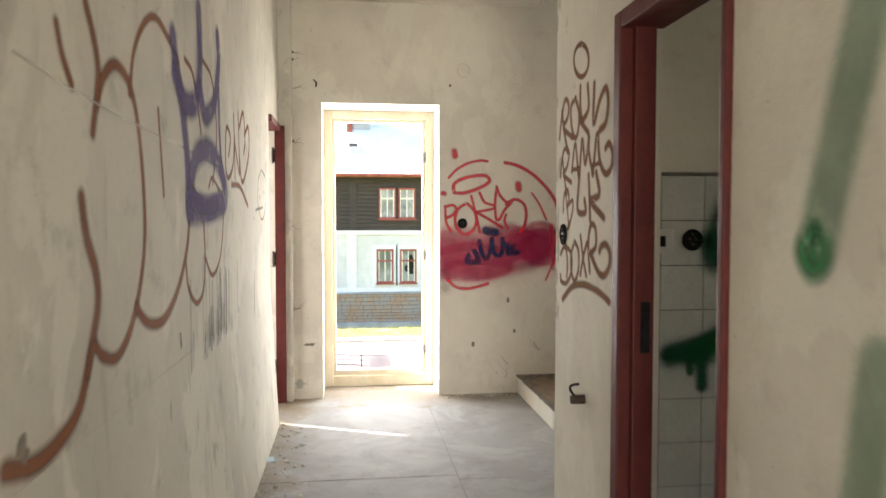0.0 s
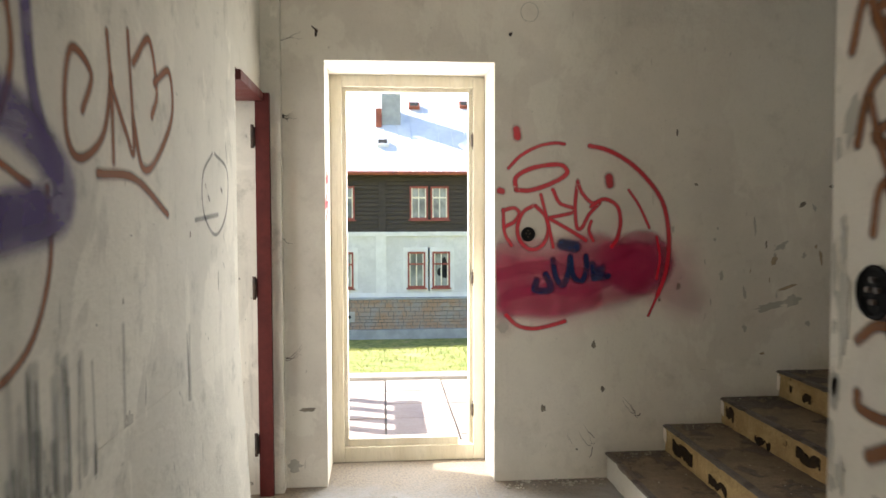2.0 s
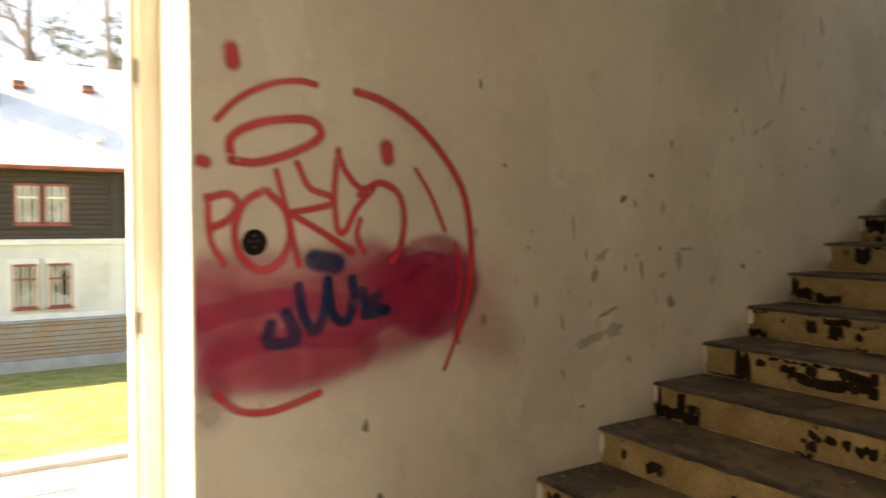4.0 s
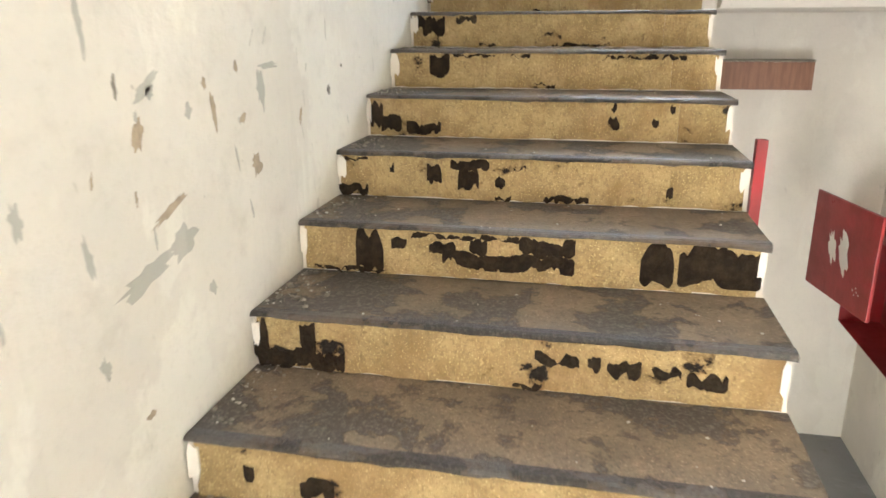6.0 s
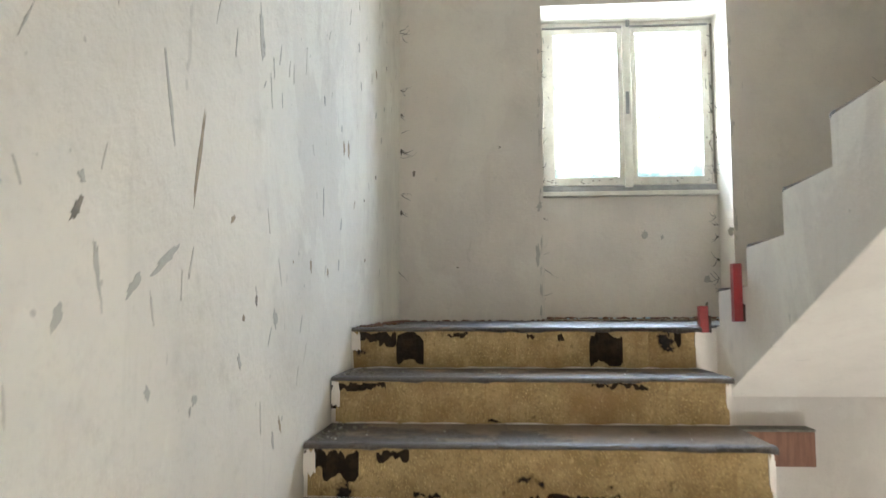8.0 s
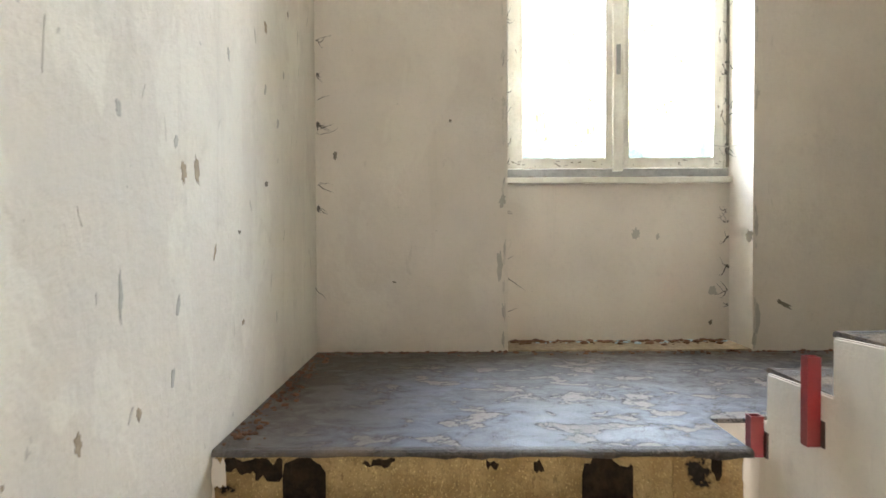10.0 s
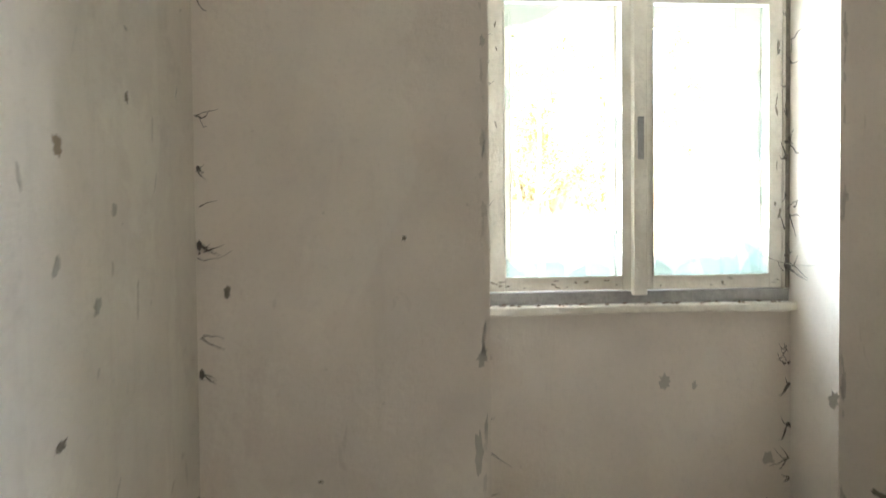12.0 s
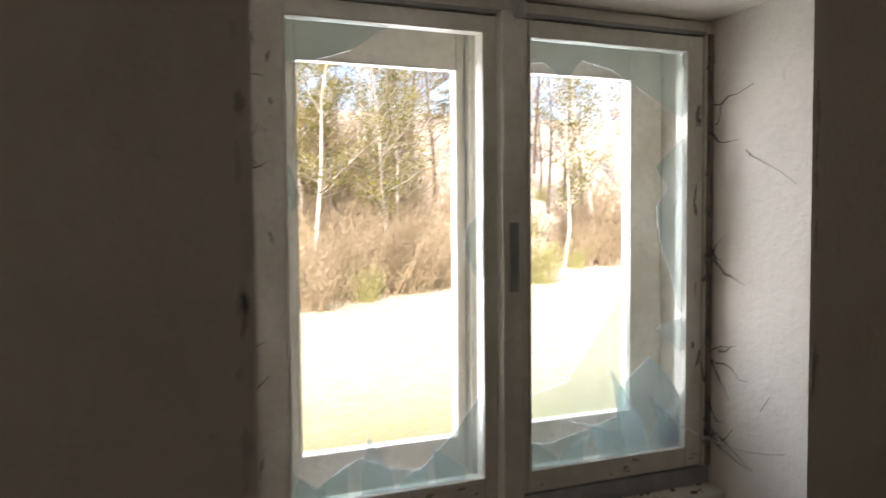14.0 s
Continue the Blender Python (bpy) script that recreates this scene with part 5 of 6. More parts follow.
spray('red', 0.03, [(1.217, 1.853), (1.323, 1.828), (1.447, 1.759), (1.556, 1.656), (1.63, 1.548), (1.663, 1.42), (1.67, 1.28), (1.649, 1.14), (1.607, 1.024)])
spray('red', 0.016, [(1.607, 1.024), (1.581, 0.967), (1.555, 0.911)])
spray('red', 0.018, [(1.6, 1.351), (1.619, 1.234), (1.601, 1.118)])
spray('red', 0.026, [(0.754, 0.925), (0.817, 0.867), (0.904, 0.849), (0.994, 0.863), (1.081, 0.887)])

# crimson
spray('crimson', 0.3, [(0.688, 1.116), (0.84, 1.087), (1.017, 1.078), (1.227, 1.134), (1.399, 1.161)])
spray('crimson', 0.24, [(0.73, 1.207), (1.017, 1.207), (1.251, 1.244)])
spray('crimson', 0.16, [(0.796, 1.006), (1.017, 1.002), (1.203, 1.035)])
spray('crimson', 0.13, [(1.374, 1.241), (1.462, 1.307), (1.566, 1.305), (1.619, 1.211), (1.58, 1.119), (1.489, 1.095), (1.412, 1.149), (1.424, 1.24)])
spray('crimson', 0.2, [(1.349, 1.219), (1.476, 1.181), (1.593, 1.212)])

spray('crimson', 0.05, [(1.40, 1.25), (1.47, 1.30), (1.55, 1.28), (1.58, 1.20), (1.53, 1.13), (1.45, 1.14), (1.41, 1.20), (1.47, 1.26), (1.53, 1.23)])
spray('crimson', 0.06, [(0.72, 1.15), (0.95, 1.19), (1.2, 1.16), (1.4, 1.2)])
spray('crimson', 0.05, [(0.76, 1.03), (0.98, 1.07), (1.18, 1.05), (1.36, 1.12)])

# mist
spray('mist', 0.22, [(1.50, 1.10), (1.66, 1.04), (1.80, 1.0)])
spray('mist', 0.12, [(0.73, 0.96), (0.74, 0.86)])
spray('mist', 0.3, [(1.579, 1.235), (1.728, 1.184)])
spray('mist', 0.25, [(0.744, 1.071), (1.017, 0.97), (1.375, 1.037)])

# blue
spray('blue', 0.06, [(1.068, 1.312), (1.137, 1.297)])
spray('blue', 0.034, [(0.923, 1.115), (0.916, 1.062), (1.003, 1.066), (0.972, 1.149)])
spray('blue', 0.03, [(1.013, 1.229), (1.031, 1.131), (1.072, 1.086), (1.1, 1.161), (1.111, 1.244)])
spray('blue', 0.03, [(1.111, 1.237), (1.128, 1.138), (1.175, 1.108), (1.203, 1.179), (1.198, 1.246)])
spray('blue', 0.03, [(1.237, 1.205), (1.244, 1.122)])
spray('blue', 0.028, [(1.295, 1.187), (1.251, 1.16), (1.33, 1.136), (1.251, 1.124)])

# brown_r
spray('brown_r', 0.0225, [(2.631, 2.052), (2.58, 2.028), (2.549, 1.992), (2.548, 1.955), (2.578, 1.932), (2.628, 1.93), (2.68, 1.952), (2.714, 1.99), (2.715, 2.029), (2.682, 2.052), (2.631, 2.052)])
spray('brown_r', 0.025, [(2.905, 1.73), (2.88, 1.805), (2.833, 1.876), (2.783, 1.853), (2.794, 1.803), (2.848, 1.768), (2.727, 1.716)])
spray('brown_r', 0.025, [(2.873, 1.835), (2.839, 1.751), (2.792, 1.667)])
spray('brown_r', 0.025, [(2.694, 1.861), (2.75, 1.838), (2.742, 1.763), (2.699, 1.712), (2.66, 1.733), (2.651, 1.801), (2.694, 1.861)])
spray('brown_r', 0.025, [(2.636, 1.895), (2.635, 1.826), (2.615, 1.766)])
spray('brown_r', 0.0275, [(2.551, 1.885), (2.539, 1.803), (2.597, 1.769), (2.634, 1.77)])
spray('brown_r', 0.025, [(2.622, 1.76), (2.538, 1.711)])
spray('brown_r', 0.03, [(2.479, 1.877), (2.483, 1.739), (2.42, 1.811), (2.361, 1.842), (2.338, 1.789), (2.36, 1.725), (2.419, 1.707)])
spray('brown_r', 0.0225, [(2.886, 1.576), (2.862, 1.653), (2.815, 1.685), (2.77, 1.656), (2.799, 1.607), (2.845, 1.581), (2.739, 1.544)])
spray('brown_r', 0.02, [(2.858, 1.644), (2.83, 1.564), (2.798, 1.5)])
spray('brown_r', 0.0225, [(2.733, 1.585), (2.692, 1.689), (2.651, 1.563)])
spray('brown_r', 0.0175, [(2.726, 1.592), (2.651, 1.591)])
spray('brown_r', 0.025, [(2.638, 1.562), (2.608, 1.696), (2.571, 1.603), (2.532, 1.696), (2.531, 1.644), (2.486, 1.561)])
spray('brown_r', 0.0275, [(2.486, 1.561), (2.444, 1.699), (2.415, 1.603), (2.358, 1.554), (2.303, 1.571), (2.293, 1.621), (2.326, 1.652), (2.359, 1.64)])
spray('brown_r', 0.0175, [(2.476, 1.591), (2.415, 1.595)])
spray('brown_r', 0.02, [(2.844, 1.432), (2.829, 1.502), (2.783, 1.515), (2.768, 1.476), (2.797, 1.447), (2.724, 1.474), (2.717, 1.438), (2.759, 1.379), (2.781, 1.363)])
spray('brown_r', 0.0175, [(2.813, 1.509), (2.767, 1.379)])
spray('brown_r', 0.0275, [(2.641, 1.548), (2.656, 1.436), (2.563, 1.426), (2.575, 1.472)])
spray('brown_r', 0.0275, [(2.53, 1.559), (2.518, 1.473), (2.511, 1.401)])
spray('brown_r', 0.03, [(2.449, 1.563), (2.416, 1.487), (2.501, 1.465), (2.367, 1.404)])
spray('brown_r', 0.0225, [(2.803, 1.294), (2.78, 1.227), (2.787, 1.173)])
spray('brown_r', 0.0225, [(2.874, 1.258), (2.826, 1.288), (2.758, 1.281), (2.722, 1.247), (2.735, 1.186), (2.794, 1.146), (2.865, 1.148), (2.873, 1.171)])
spray('brown_r', 0.0225, [(2.688, 1.315), (2.729, 1.268), (2.728, 1.202), (2.686, 1.163), (2.64, 1.211), (2.641, 1.281), (2.688, 1.315)])
spray('brown_r', 0.0225, [(2.617, 1.339), (2.585, 1.258), (2.548, 1.194)])
spray('brown_r', 0.0225, [(2.544, 1.314), (2.585, 1.258), (2.615, 1.193)])
spray('brown_r', 0.025, [(2.509, 1.212), (2.527, 1.315), (2.5, 1.379), (2.452, 1.369), (2.446, 1.307), (2.504, 1.277)])
spray('brown_r', 0.03, [(2.499, 1.278), (2.425, 1.221), (2.365, 1.208), (2.314, 1.24), (2.306, 1.286), (2.343, 1.315), (2.389, 1.308), (2.406, 1.291)])
spray('brown_r', 0.03, [(2.84, 1.077), (2.721, 1.136), (2.59, 1.159), (2.449, 1.153), (2.364, 1.139), (2.308, 1.125)])

# brown_l
spray('brown_l', 0.0468, [(1.212, 1.0), (1.317, 0.975), (1.427, 0.983), (1.529, 1.021), (1.598, 1.124), (1.644, 1.214), (1.634, 1.288), (1.585, 1.362), (1.561, 1.443)])
spray('brown_l', 0.0364, [(1.579, 1.08), (1.615, 1.13), (1.666, 1.099), (1.761, 1.076), (1.862, 1.118), (1.948, 1.207), (2.007, 1.337), (2.005, 1.487), (1.963, 1.645), (1.897, 1.734), (1.799, 1.762), (1.719, 1.726), (1.661, 1.654), (1.633, 1.584)])
spray('brown_l', 0.039, [(1.605, 1.848), (1.644, 1.795), (1.672, 1.729), (1.661, 1.654)])
spray('brown_l', 0.0312, [(1.45, 1.767), (1.474, 1.715), (1.519, 1.664)])
spray('brown_l', 0.0286, [(1.896, 1.713), (1.94, 1.827), (2.041, 1.925), (2.155, 1.968), (2.3, 1.943), (2.419, 1.901)])
spray('brown_l', 0.0234, [(2.164, 1.711), (2.188, 1.593), (2.212, 1.471)])
spray('brown_l', 0.039, [(1.922, 1.174), (2.032, 1.119), (2.197, 1.107), (2.375, 1.182), (2.501, 1.302), (2.55, 1.416)])
spray('brown_l', 0.026, [(2.482, 1.266), (2.518, 1.168), (2.648, 1.102), (2.769, 1.145), (2.798, 1.269), (2.776, 1.417)])
spray('brown_l', 0.0234, [(2.797, 1.259), (2.935, 1.18), (3.098, 1.231), (3.187, 1.372), (3.183, 1.516)])
spray('brown_l', 0.026, [(2.507, 1.931), (2.612, 1.911), (2.689, 1.835), (2.75, 1.719)])
spray('brown_l', 0.0234, [(2.803, 1.989), (2.952, 1.963), (3.034, 1.868), (3.059, 1.72), (2.967, 1.544)])
spray('brown_l', 0.0208, [(2.887, 1.523), (2.957, 1.563), (3.114, 1.519)])
spray('brown_l', 0.0208, [(2.506, 1.653), (2.53, 1.566), (2.699, 1.466)])
spray('brown_l', 0.02652, [(3.351, 1.686), (3.401, 1.77), (3.309, 1.808), (3.27, 1.732), (3.274, 1.621), (3.34, 1.585), (3.462, 1.648), (3.519, 1.787)])
spray('brown_l', 0.02652, [(3.496, 1.886), (3.517, 1.746), (3.521, 1.592)])
spray('brown_l', 0.02652, [(3.51, 1.776), (3.606, 1.672), (3.662, 1.634), (3.633, 1.922)])
spray('brown_l', 0.03094, [(3.67, 1.853), (3.796, 1.941), (3.857, 1.813), (3.81, 1.738)])
spray('brown_l', 0.03094, [(3.836, 1.833), (3.976, 1.89), (3.996, 1.76), (3.828, 1.614), (3.721, 1.595), (3.665, 1.7)])
spray('brown_l', 0.03, [(3.426, 1.559), (3.67, 1.559), (3.937, 1.471)])

# purple
spray('purple', 0.0875, [(2.342, 1.962), (2.394, 1.86), (2.464, 1.746), (2.519, 1.585), (2.526, 1.434)])
spray('purple', 0.09375, [(2.364, 1.855), (2.49, 1.787), (2.665, 1.815), (2.74, 1.95), (2.733, 2.15)])
spray('purple', 0.0875, [(2.735, 1.867), (2.831, 1.789), (3.016, 1.872), (3.114, 2.05), (3.096, 2.15)])
spray('purple', 0.04375, [(3.106, 1.933), (3.13, 1.703), (3.212, 1.542)])
spray('purple', 0.1, [(2.556, 1.512), (2.652, 1.616), (2.855, 1.665), (3.086, 1.629), (3.253, 1.519), (3.139, 1.455), (2.595, 1.426), (2.537, 1.473)])
spray('purple', 0.0875, [(2.56, 1.47), (2.85, 1.45), (3.14, 1.48)])

# grey
spray('grey', 0.016, [(4.509, 1.699), (4.362, 1.611), (4.372, 1.475), (4.548, 1.398), (4.731, 1.483), (4.757, 1.65), (4.543, 1.702)])
spray('grey', 0.0192, [(4.251, 1.454), (4.586, 1.474)])
spray('grey', 0.0192, [(4.437, 1.538), (4.453, 1.527)])
spray('grey', 0.0192, [(4.643, 1.575), (4.66, 1.564)])

# green
spray('green', 0.058, [(1.248, 1.376), (1.279, 1.343), (1.246, 1.304), (1.212, 1.338), (1.238, 1.375)])
spray('green', 0.02, [(1.25, 1.345), (1.246, 1.325)])

# green_soft
spray('green_soft', 0.112, [(1.239, 1.346), (1.184, 1.536), (1.108, 1.78)])
spray('green_soft', 0.10, [(1.115, 0.88), (1.074, 1.159)])

# pink
spray('pink', 0.045, [(5.838, 1.731), (5.728, 1.657), (5.895, 1.69), (5.788, 1.589), (5.683, 1.53), (5.867, 1.537), (5.739, 1.451)])

spray("tile_green", 0.10, [(1.24, 1.32), (1.245, 1.26)])
spray("tile_green", 0.06, [(1.09, 0.93), (1.17, 0.95), (1.26, 0.99)])
spray("tile_green", 0.09, [(1.19, 0.93), (1.24, 0.94)])
spray("tile_green", 0.11, [(1.33, 1.50), (1.27, 1.36), (1.30, 1.24), (1.36, 1.12)])
spray("tile_green", 0.10, [(1.10, 0.93), (1.22, 0.96), (1.34, 1.03), (1.42, 1.06)])
spray("tile_green", 0.05, [(1.30, 0.95), (1.31, 0.74)])
spray("tile_green", 0.04, [(1.36, 0.98), (1.365, 0.80)])
spray("tile_green", 0.03, [(1.16, 0.94), (1.165, 0.87)])
spray("tile_green", 0.05, [(1.205, 0.92), (1.21, 0.82)])
spray("chalk", 0.010, [(1.269, 1.673), (1.504, 1.656), (1.901, 1.643), (2.522, 1.633), (3.217, 1.615)])
rg = random.Random(8)
for _ in range(64):
    y, z, n = rg.gauss(3.08, 0.19), rg.uniform(0.92, 1.2), rg.uniform(0.15, 0.6)
    spray("grime", rg.uniform(0.008, 0.032), [(y, z), (y + rg.uniform(-0.01, 0.01), z - n / 2), (y, z - n)])
for _ in range(14):
    y, z, n = rg.uniform(1.6, 4.8), rg.uniform(0.5, 1.3), rg.uniform(0.15, 0.5)
    spray("grime", rg.uniform(0.010, 0.05), [(y, z), (y + rg.uniform(-0.02, 0.02), z - n / 2), (y, z - n)])


# ---- chips, gouges and stains in the plaster ----
def chip(plane, u, z, w, h, turn, material, seed, deep=True):
    """A ragged flake: the bare layer below the limewash, with a thin raised rim."""
    origin, along, out = plane
    rng = random.Random(seed)
    bm = bmesh.new()
    n = 20
    ring = []
    for i in range(n):
        a = i * math.tau / n
        k = rng.uniform(0.5, 1.1)
        p = Vector((math.cos(a) * w / 2 * k, math.sin(a) * h / 2 * k))
        ring.append(Vector((p.x * math.cos(turn) - p.y * math.sin(turn), p.x * math.sin(turn) + p.y * math.cos(turn))))
    def place(p, lift):
        return origin + along * (u + p.x) + Vector((0, 0, z + p.y)) + out * lift
    inner = [bm.verts.new(place(p * 0.93, 0.0011)) for p in ring]
    outer = [bm.verts.new(place(p, 0.0003)) for p in ring]
    bm.faces.new(inner)
    for i in range(n):
        bm.faces.new((inner[i], outer[i], outer[(i + 1) % n], inner[(i + 1) % n]))
    bmesh.ops.recalc_face_normals(bm, faces=bm.faces)
    return bm


WALLS = {"front": bpy.data.objects["wall_front"], "left": bpy.data.objects["wall_left"], "right": bpy.data.objects["wall_right"], "end": bpy.data.objects["wall_landing"], "niche": bpy.data.objects["wall_landing"]}
PLANES["end"] = (Vector((EX, 0, 0)), Vector((0, 1, 0)), Vector((-1, 0, 0)))
PLANES["niche"] = (Vector((NX, 0, 0)), Vector((0, 1, 0)), Vector((-1, 0, 0)))
G, B, D = PLASTER_GREY, PLASTER_BROWN, PLASTER_DARK
CHIPS = [("front", 2.395, 0.985, 0.13, 0.075, 0.3, G), ("front", 2.27, 0.955, 0.22, 0.05, 0.25, G), ("front", 2.80, 1.262, 0.045, 0.13, 0.05, G), ("front", 2.85, 1.312, 0.12, 0.02, 0.0, G),
         ("front", 2.75, 1.08, 0.055, 0.075, 0.4, B), ("front", 2.29, 1.216, 0.04, 0.07, -0.3, B), ("front", 2.365, 1.06, 0.15, 0.022, 0.35, B), ("front", 2.33, 1.30, 0.12, 0.03, 0.5, G),
         ("front", 2.565, 1.225, 0.025, 0.10, 0.1, B), ("front", 2.535, 1.29, 0.022, 0.03, 0, B), ("front", 2.68, 1.316, 0.022, 0.035, 0, B), ("front", 2.115, 1.034, 0.025, 0.09, 0.2, G),
         ("front", 2.118, 0.833, 0.03, 0.05, 0.3, G), ("front", 2.696, 1.20, 0.04, 0.03, 0.3, B)]
CHIPS += [("front", 1.826, 1.642, 0.028, 0.022, 0, D), ("front", 1.714, 1.932, 0.02, 0.055, 0, D), ("front", 1.247, 0.753, 0.03, 0.055, 0, D), ("front", 0.963, 0.403, 0.035, 0.05, 0.4, D),
          ("front", 2.172, 1.409, 0.02, 0.13, 0.1, G), ("front", 2.45, 1.53, 0.05, 0.03, 0.5, D), ("front", -0.329, 0.426, 0.11, 0.03, 0.1, D), ("front", -0.40, 0.12, 0.09, 0.07, 0.3, G),
          ("front", 0.73, 0.86, 0.07, 0.08, 0.4, G), ("front", 1.30, 0.50, 0.03, 0.04, 0, D), ("front", 1.62, 1.0, 0.025, 0.02, 0, D), ("front", 1.98, 1.13, 0.03, 0.07, 0.1, G)]
CHIPS += [("front", 3.908, 2.458, 0.04, 0.15, 0.3, G), ("front", 3.57, 2.10, 0.018, 0.22, -0.25, B), ("front", 3.455, 1.915, 0.12, 0.02, 0.5, G), ("front", 4.52, 2.165, 0.02, 0.10, 0, G),
          ("front", 4.82, 2.40, 0.035, 0.06, 0, B), ("front", 3.45, 2.18, 0.012, 0.18, 0.3, G), ("front", 3.35, 1.87, 0.07, 0.02, 0.7, G), ("front", 3.25, 1.89, 0.014, 0.09, 0.2, G),
          ("front", 4.90, 2.41, 0.035, 0.08, 0.1, B), ("front", 4.78, 2.46, 0.03, 0.03, 0, G), ("front", 5.51, 2.42, 0.05, 0.018, 0.2, D)]
CHIPS += [("end", 5.595, 2.594, 0.022, 0.045, 0, D), ("end", 5.111, 2.734, 0.016, 0.016, 0, D), ("end", 5.35, 2.06, 0.02, 0.01, 0, D), ("end", 3.719, 1.961, 0.09, 0.025, 0.5, D),
          ("end", 3.862, 2.249, 0.04, 0.06, 0, G), ("end", 4.895, 2.397, 0.035, 0.06, 0.2, G), ("end", 4.905, 2.13, 0.03, 0.16, 0, G), ("end", 3.825, 1.90, 0.03, 0.14, 0, G),
          ("niche", 4.269, 2.258, 0.045, 0.06, 0, G), ("niche", 4.17, 2.242, 0.02, 0.035, 0, G), ("niche", 3.92, 1.995, 0.05, 0.05, 0.4, G), ("niche", 3.93, 1.851, 0.02, 0.03, 0, D)]
CHIPS += [("left", 2.40, 1.013, 0.03, 0.07, 0.3, D), ("left", 2.98, 0.75, 0.035, 0.13, 0.25, D), ("left", 3.06, 0.62, 0.02, 0.14, 0.3, D), ("left", 4.576, 1.22, 0.02, 0.08, 0, G),
          ("left", 1.275, 1.015, 0.045, 0.075, 0.2, D), ("left", 4.75, 1.72, 0.03, 0.12, 0.3, G), ("left", 3.6, 0.95, 0.06, 0.09, 0.3, G), ("right", 2.90, 1.62, 0.05, 0.10, 0.2, G), ("right", 2.915, 1.30, 0.05, 0.2, 0, G)]
for i, (w, u, z, a, b, turn, mat) in enumerate(CHIPS):
    part("plaster_chip", chip(PLANES[w], u, z, a, b, turn, mat, 300 + i), mat, WALLS[w])
re = random.Random(58)
for edge, n in ((NY1 + 0.015, 26), (NY0 - 0.015, 18)):
    for i in range(n):
        part("plaster_chip", chip(PLANES["end"], edge + re.uniform(-0.003, 0.008), LAND + 0.04 + 1.62 * re.random() ** 1.6, re.uniform(0.008, 0.020), re.uniform(0.02, 0.10), re.uniform(-0.12, 0.12), G, 800 + i), re.choice((PLASTER_SCUFF, PLASTER_SCUFF, PLASTER_SCUFF, G)), WALLS["end"])
rc = random.Random(77)
for i in range(60):
    u = rc.uniform(1.5, 5.9)
    z = max(0.0, (u - 1.3) * 0.444) + rc.uniform(0.25, 1.25)
    part("plaster_chip", chip(PLANES["front"], u, min(z, 3.3), rc.uniform(0.008, 0.035), rc.uniform(0.008, 0.06), rc.uniform(-0.6, 0.6), D, 500 + i), rc.choice((G, G, D, B)), WALLS["front"])
for i in range(26):
    part("plaster_chip", chip(PLANES["left"], rc.uniform(1.4, 5.0), rc.uniform(0.15, 1.7), rc.uniform(0.006, 0.02), rc.uniform(0.008, 0.04), rc.uniform(-0.6, 0.6), D, 600 + i), rc.choice((G, D)), WALLS["left"])
for i in range(14):
    part("plaster_chip", chip(PLANES["right"], 2.945 - rc.uniform(0.0, 0.03), rc.uniform(0.1, 2.4), rc.uniform(0.01, 0.03), rc.uniform(0.03, 0.12), 0, G, 640 + i), G, WALLS["right"])

for i in range(75):
    u = rc.uniform(2.6, 6.2)
    z = max(0.0, (min(u, 5.0) - 1.3) * 0.444) + rc.uniform(0.35, 1.7)
    part("plaster_chip", chip(PLANES["front"], u, z, rc.uniform(0.003, 0.010), rc.uniform(0.02, 0.09), rc.uniform(-0.7, 0.5), G, 700 + i), rc.choice((PLASTER_SCUFF, PLASTER_SCUFF, PLASTER_SCUFF, G)), WALLS["front"])

# ring left by a fitting above the door, and an old hook
ring = bmesh.new()
for i in range(20):
    a, b2 = i * math.tau / 20, (i + 1) * math.tau / 20
    tube(ring, (0.881 + 0.048 * math.cos(a), FY - 0.001, 2.573 + 0.052 * math.sin(a)), (0.881 + 0.048 * math.cos(b2), FY - 0.001, 2.573 + 0.052 * math.sin(b2)), 0.0025, 0.0025, 4)
part("fitting_ring", ring, PLASTER_GREY, WALLS["front"])
hook = cyl(bmesh.new(), (-0.261, FY + 0.01, 2.451), (-0.261, FY - 0.05, 2.445), 0.007)
cyl(hook, (-0.261, FY - 0.05, 2.445), (-0.262, FY - 0.055, 2.41), 0.006)
cyl(hook, (-0.262, FY - 0.02, 2.45), (-0.285, FY - 0.03, 2.47), 0.004)
tagged(part("wall_hook", hook, DARK_METAL), "rusty iron hook above the door", "hook")
peg = cyl(bmesh.new(), (0.775, FY + 0.01, 2.45), (0.775, FY - 0.025, 2.45), 0.008)
tagged(part("wall_peg", peg, DARK_METAL), "short rusty peg above the door", "peg")


# ---- electric fittings ----
def round_box(name, plane, u, z, r, label):
    origin, along, out = PLANES[plane]
    t = thing(name, label, "wall socket", Matrix.Translation(origin + along * u + Vector((0, 0, z))) @ out.to_track_quat("Z", "Y").to_matrix().to_4x4())
    q = cyl(bmesh.new(), (0, 0, -0.02), (0, 0, 0.004), r, n=24)
    part("back_box", q, BAKELITE, t)
    q = bmesh.new()
    for i in range(24):
        a, b3 = i * math.tau / 24, (i + 1) * math.tau / 24
        tube(q, (r * math.cos(a), r * math.sin(a), 0.004), (r * math.cos(b3), r * math.sin(b3), 0.004), 0.004, 0.004, 5)
    part("rim", q, BAKELITE, t)
    for x, y in ((-0.010, 0.004), (0.010, 0.004), (0.0, -0.015), (0.0, 0.020)):
        q = cyl(bmesh.new(), (x, y, 0.004), (x, y, 0.010), 0.005, n=8)
        part("terminal", q, DARK_METAL, t, "bare metal terminal")
    return t


round_box("socket_box", "front", 0.875, 1.369, 0.036, "open black socket box without its cover")
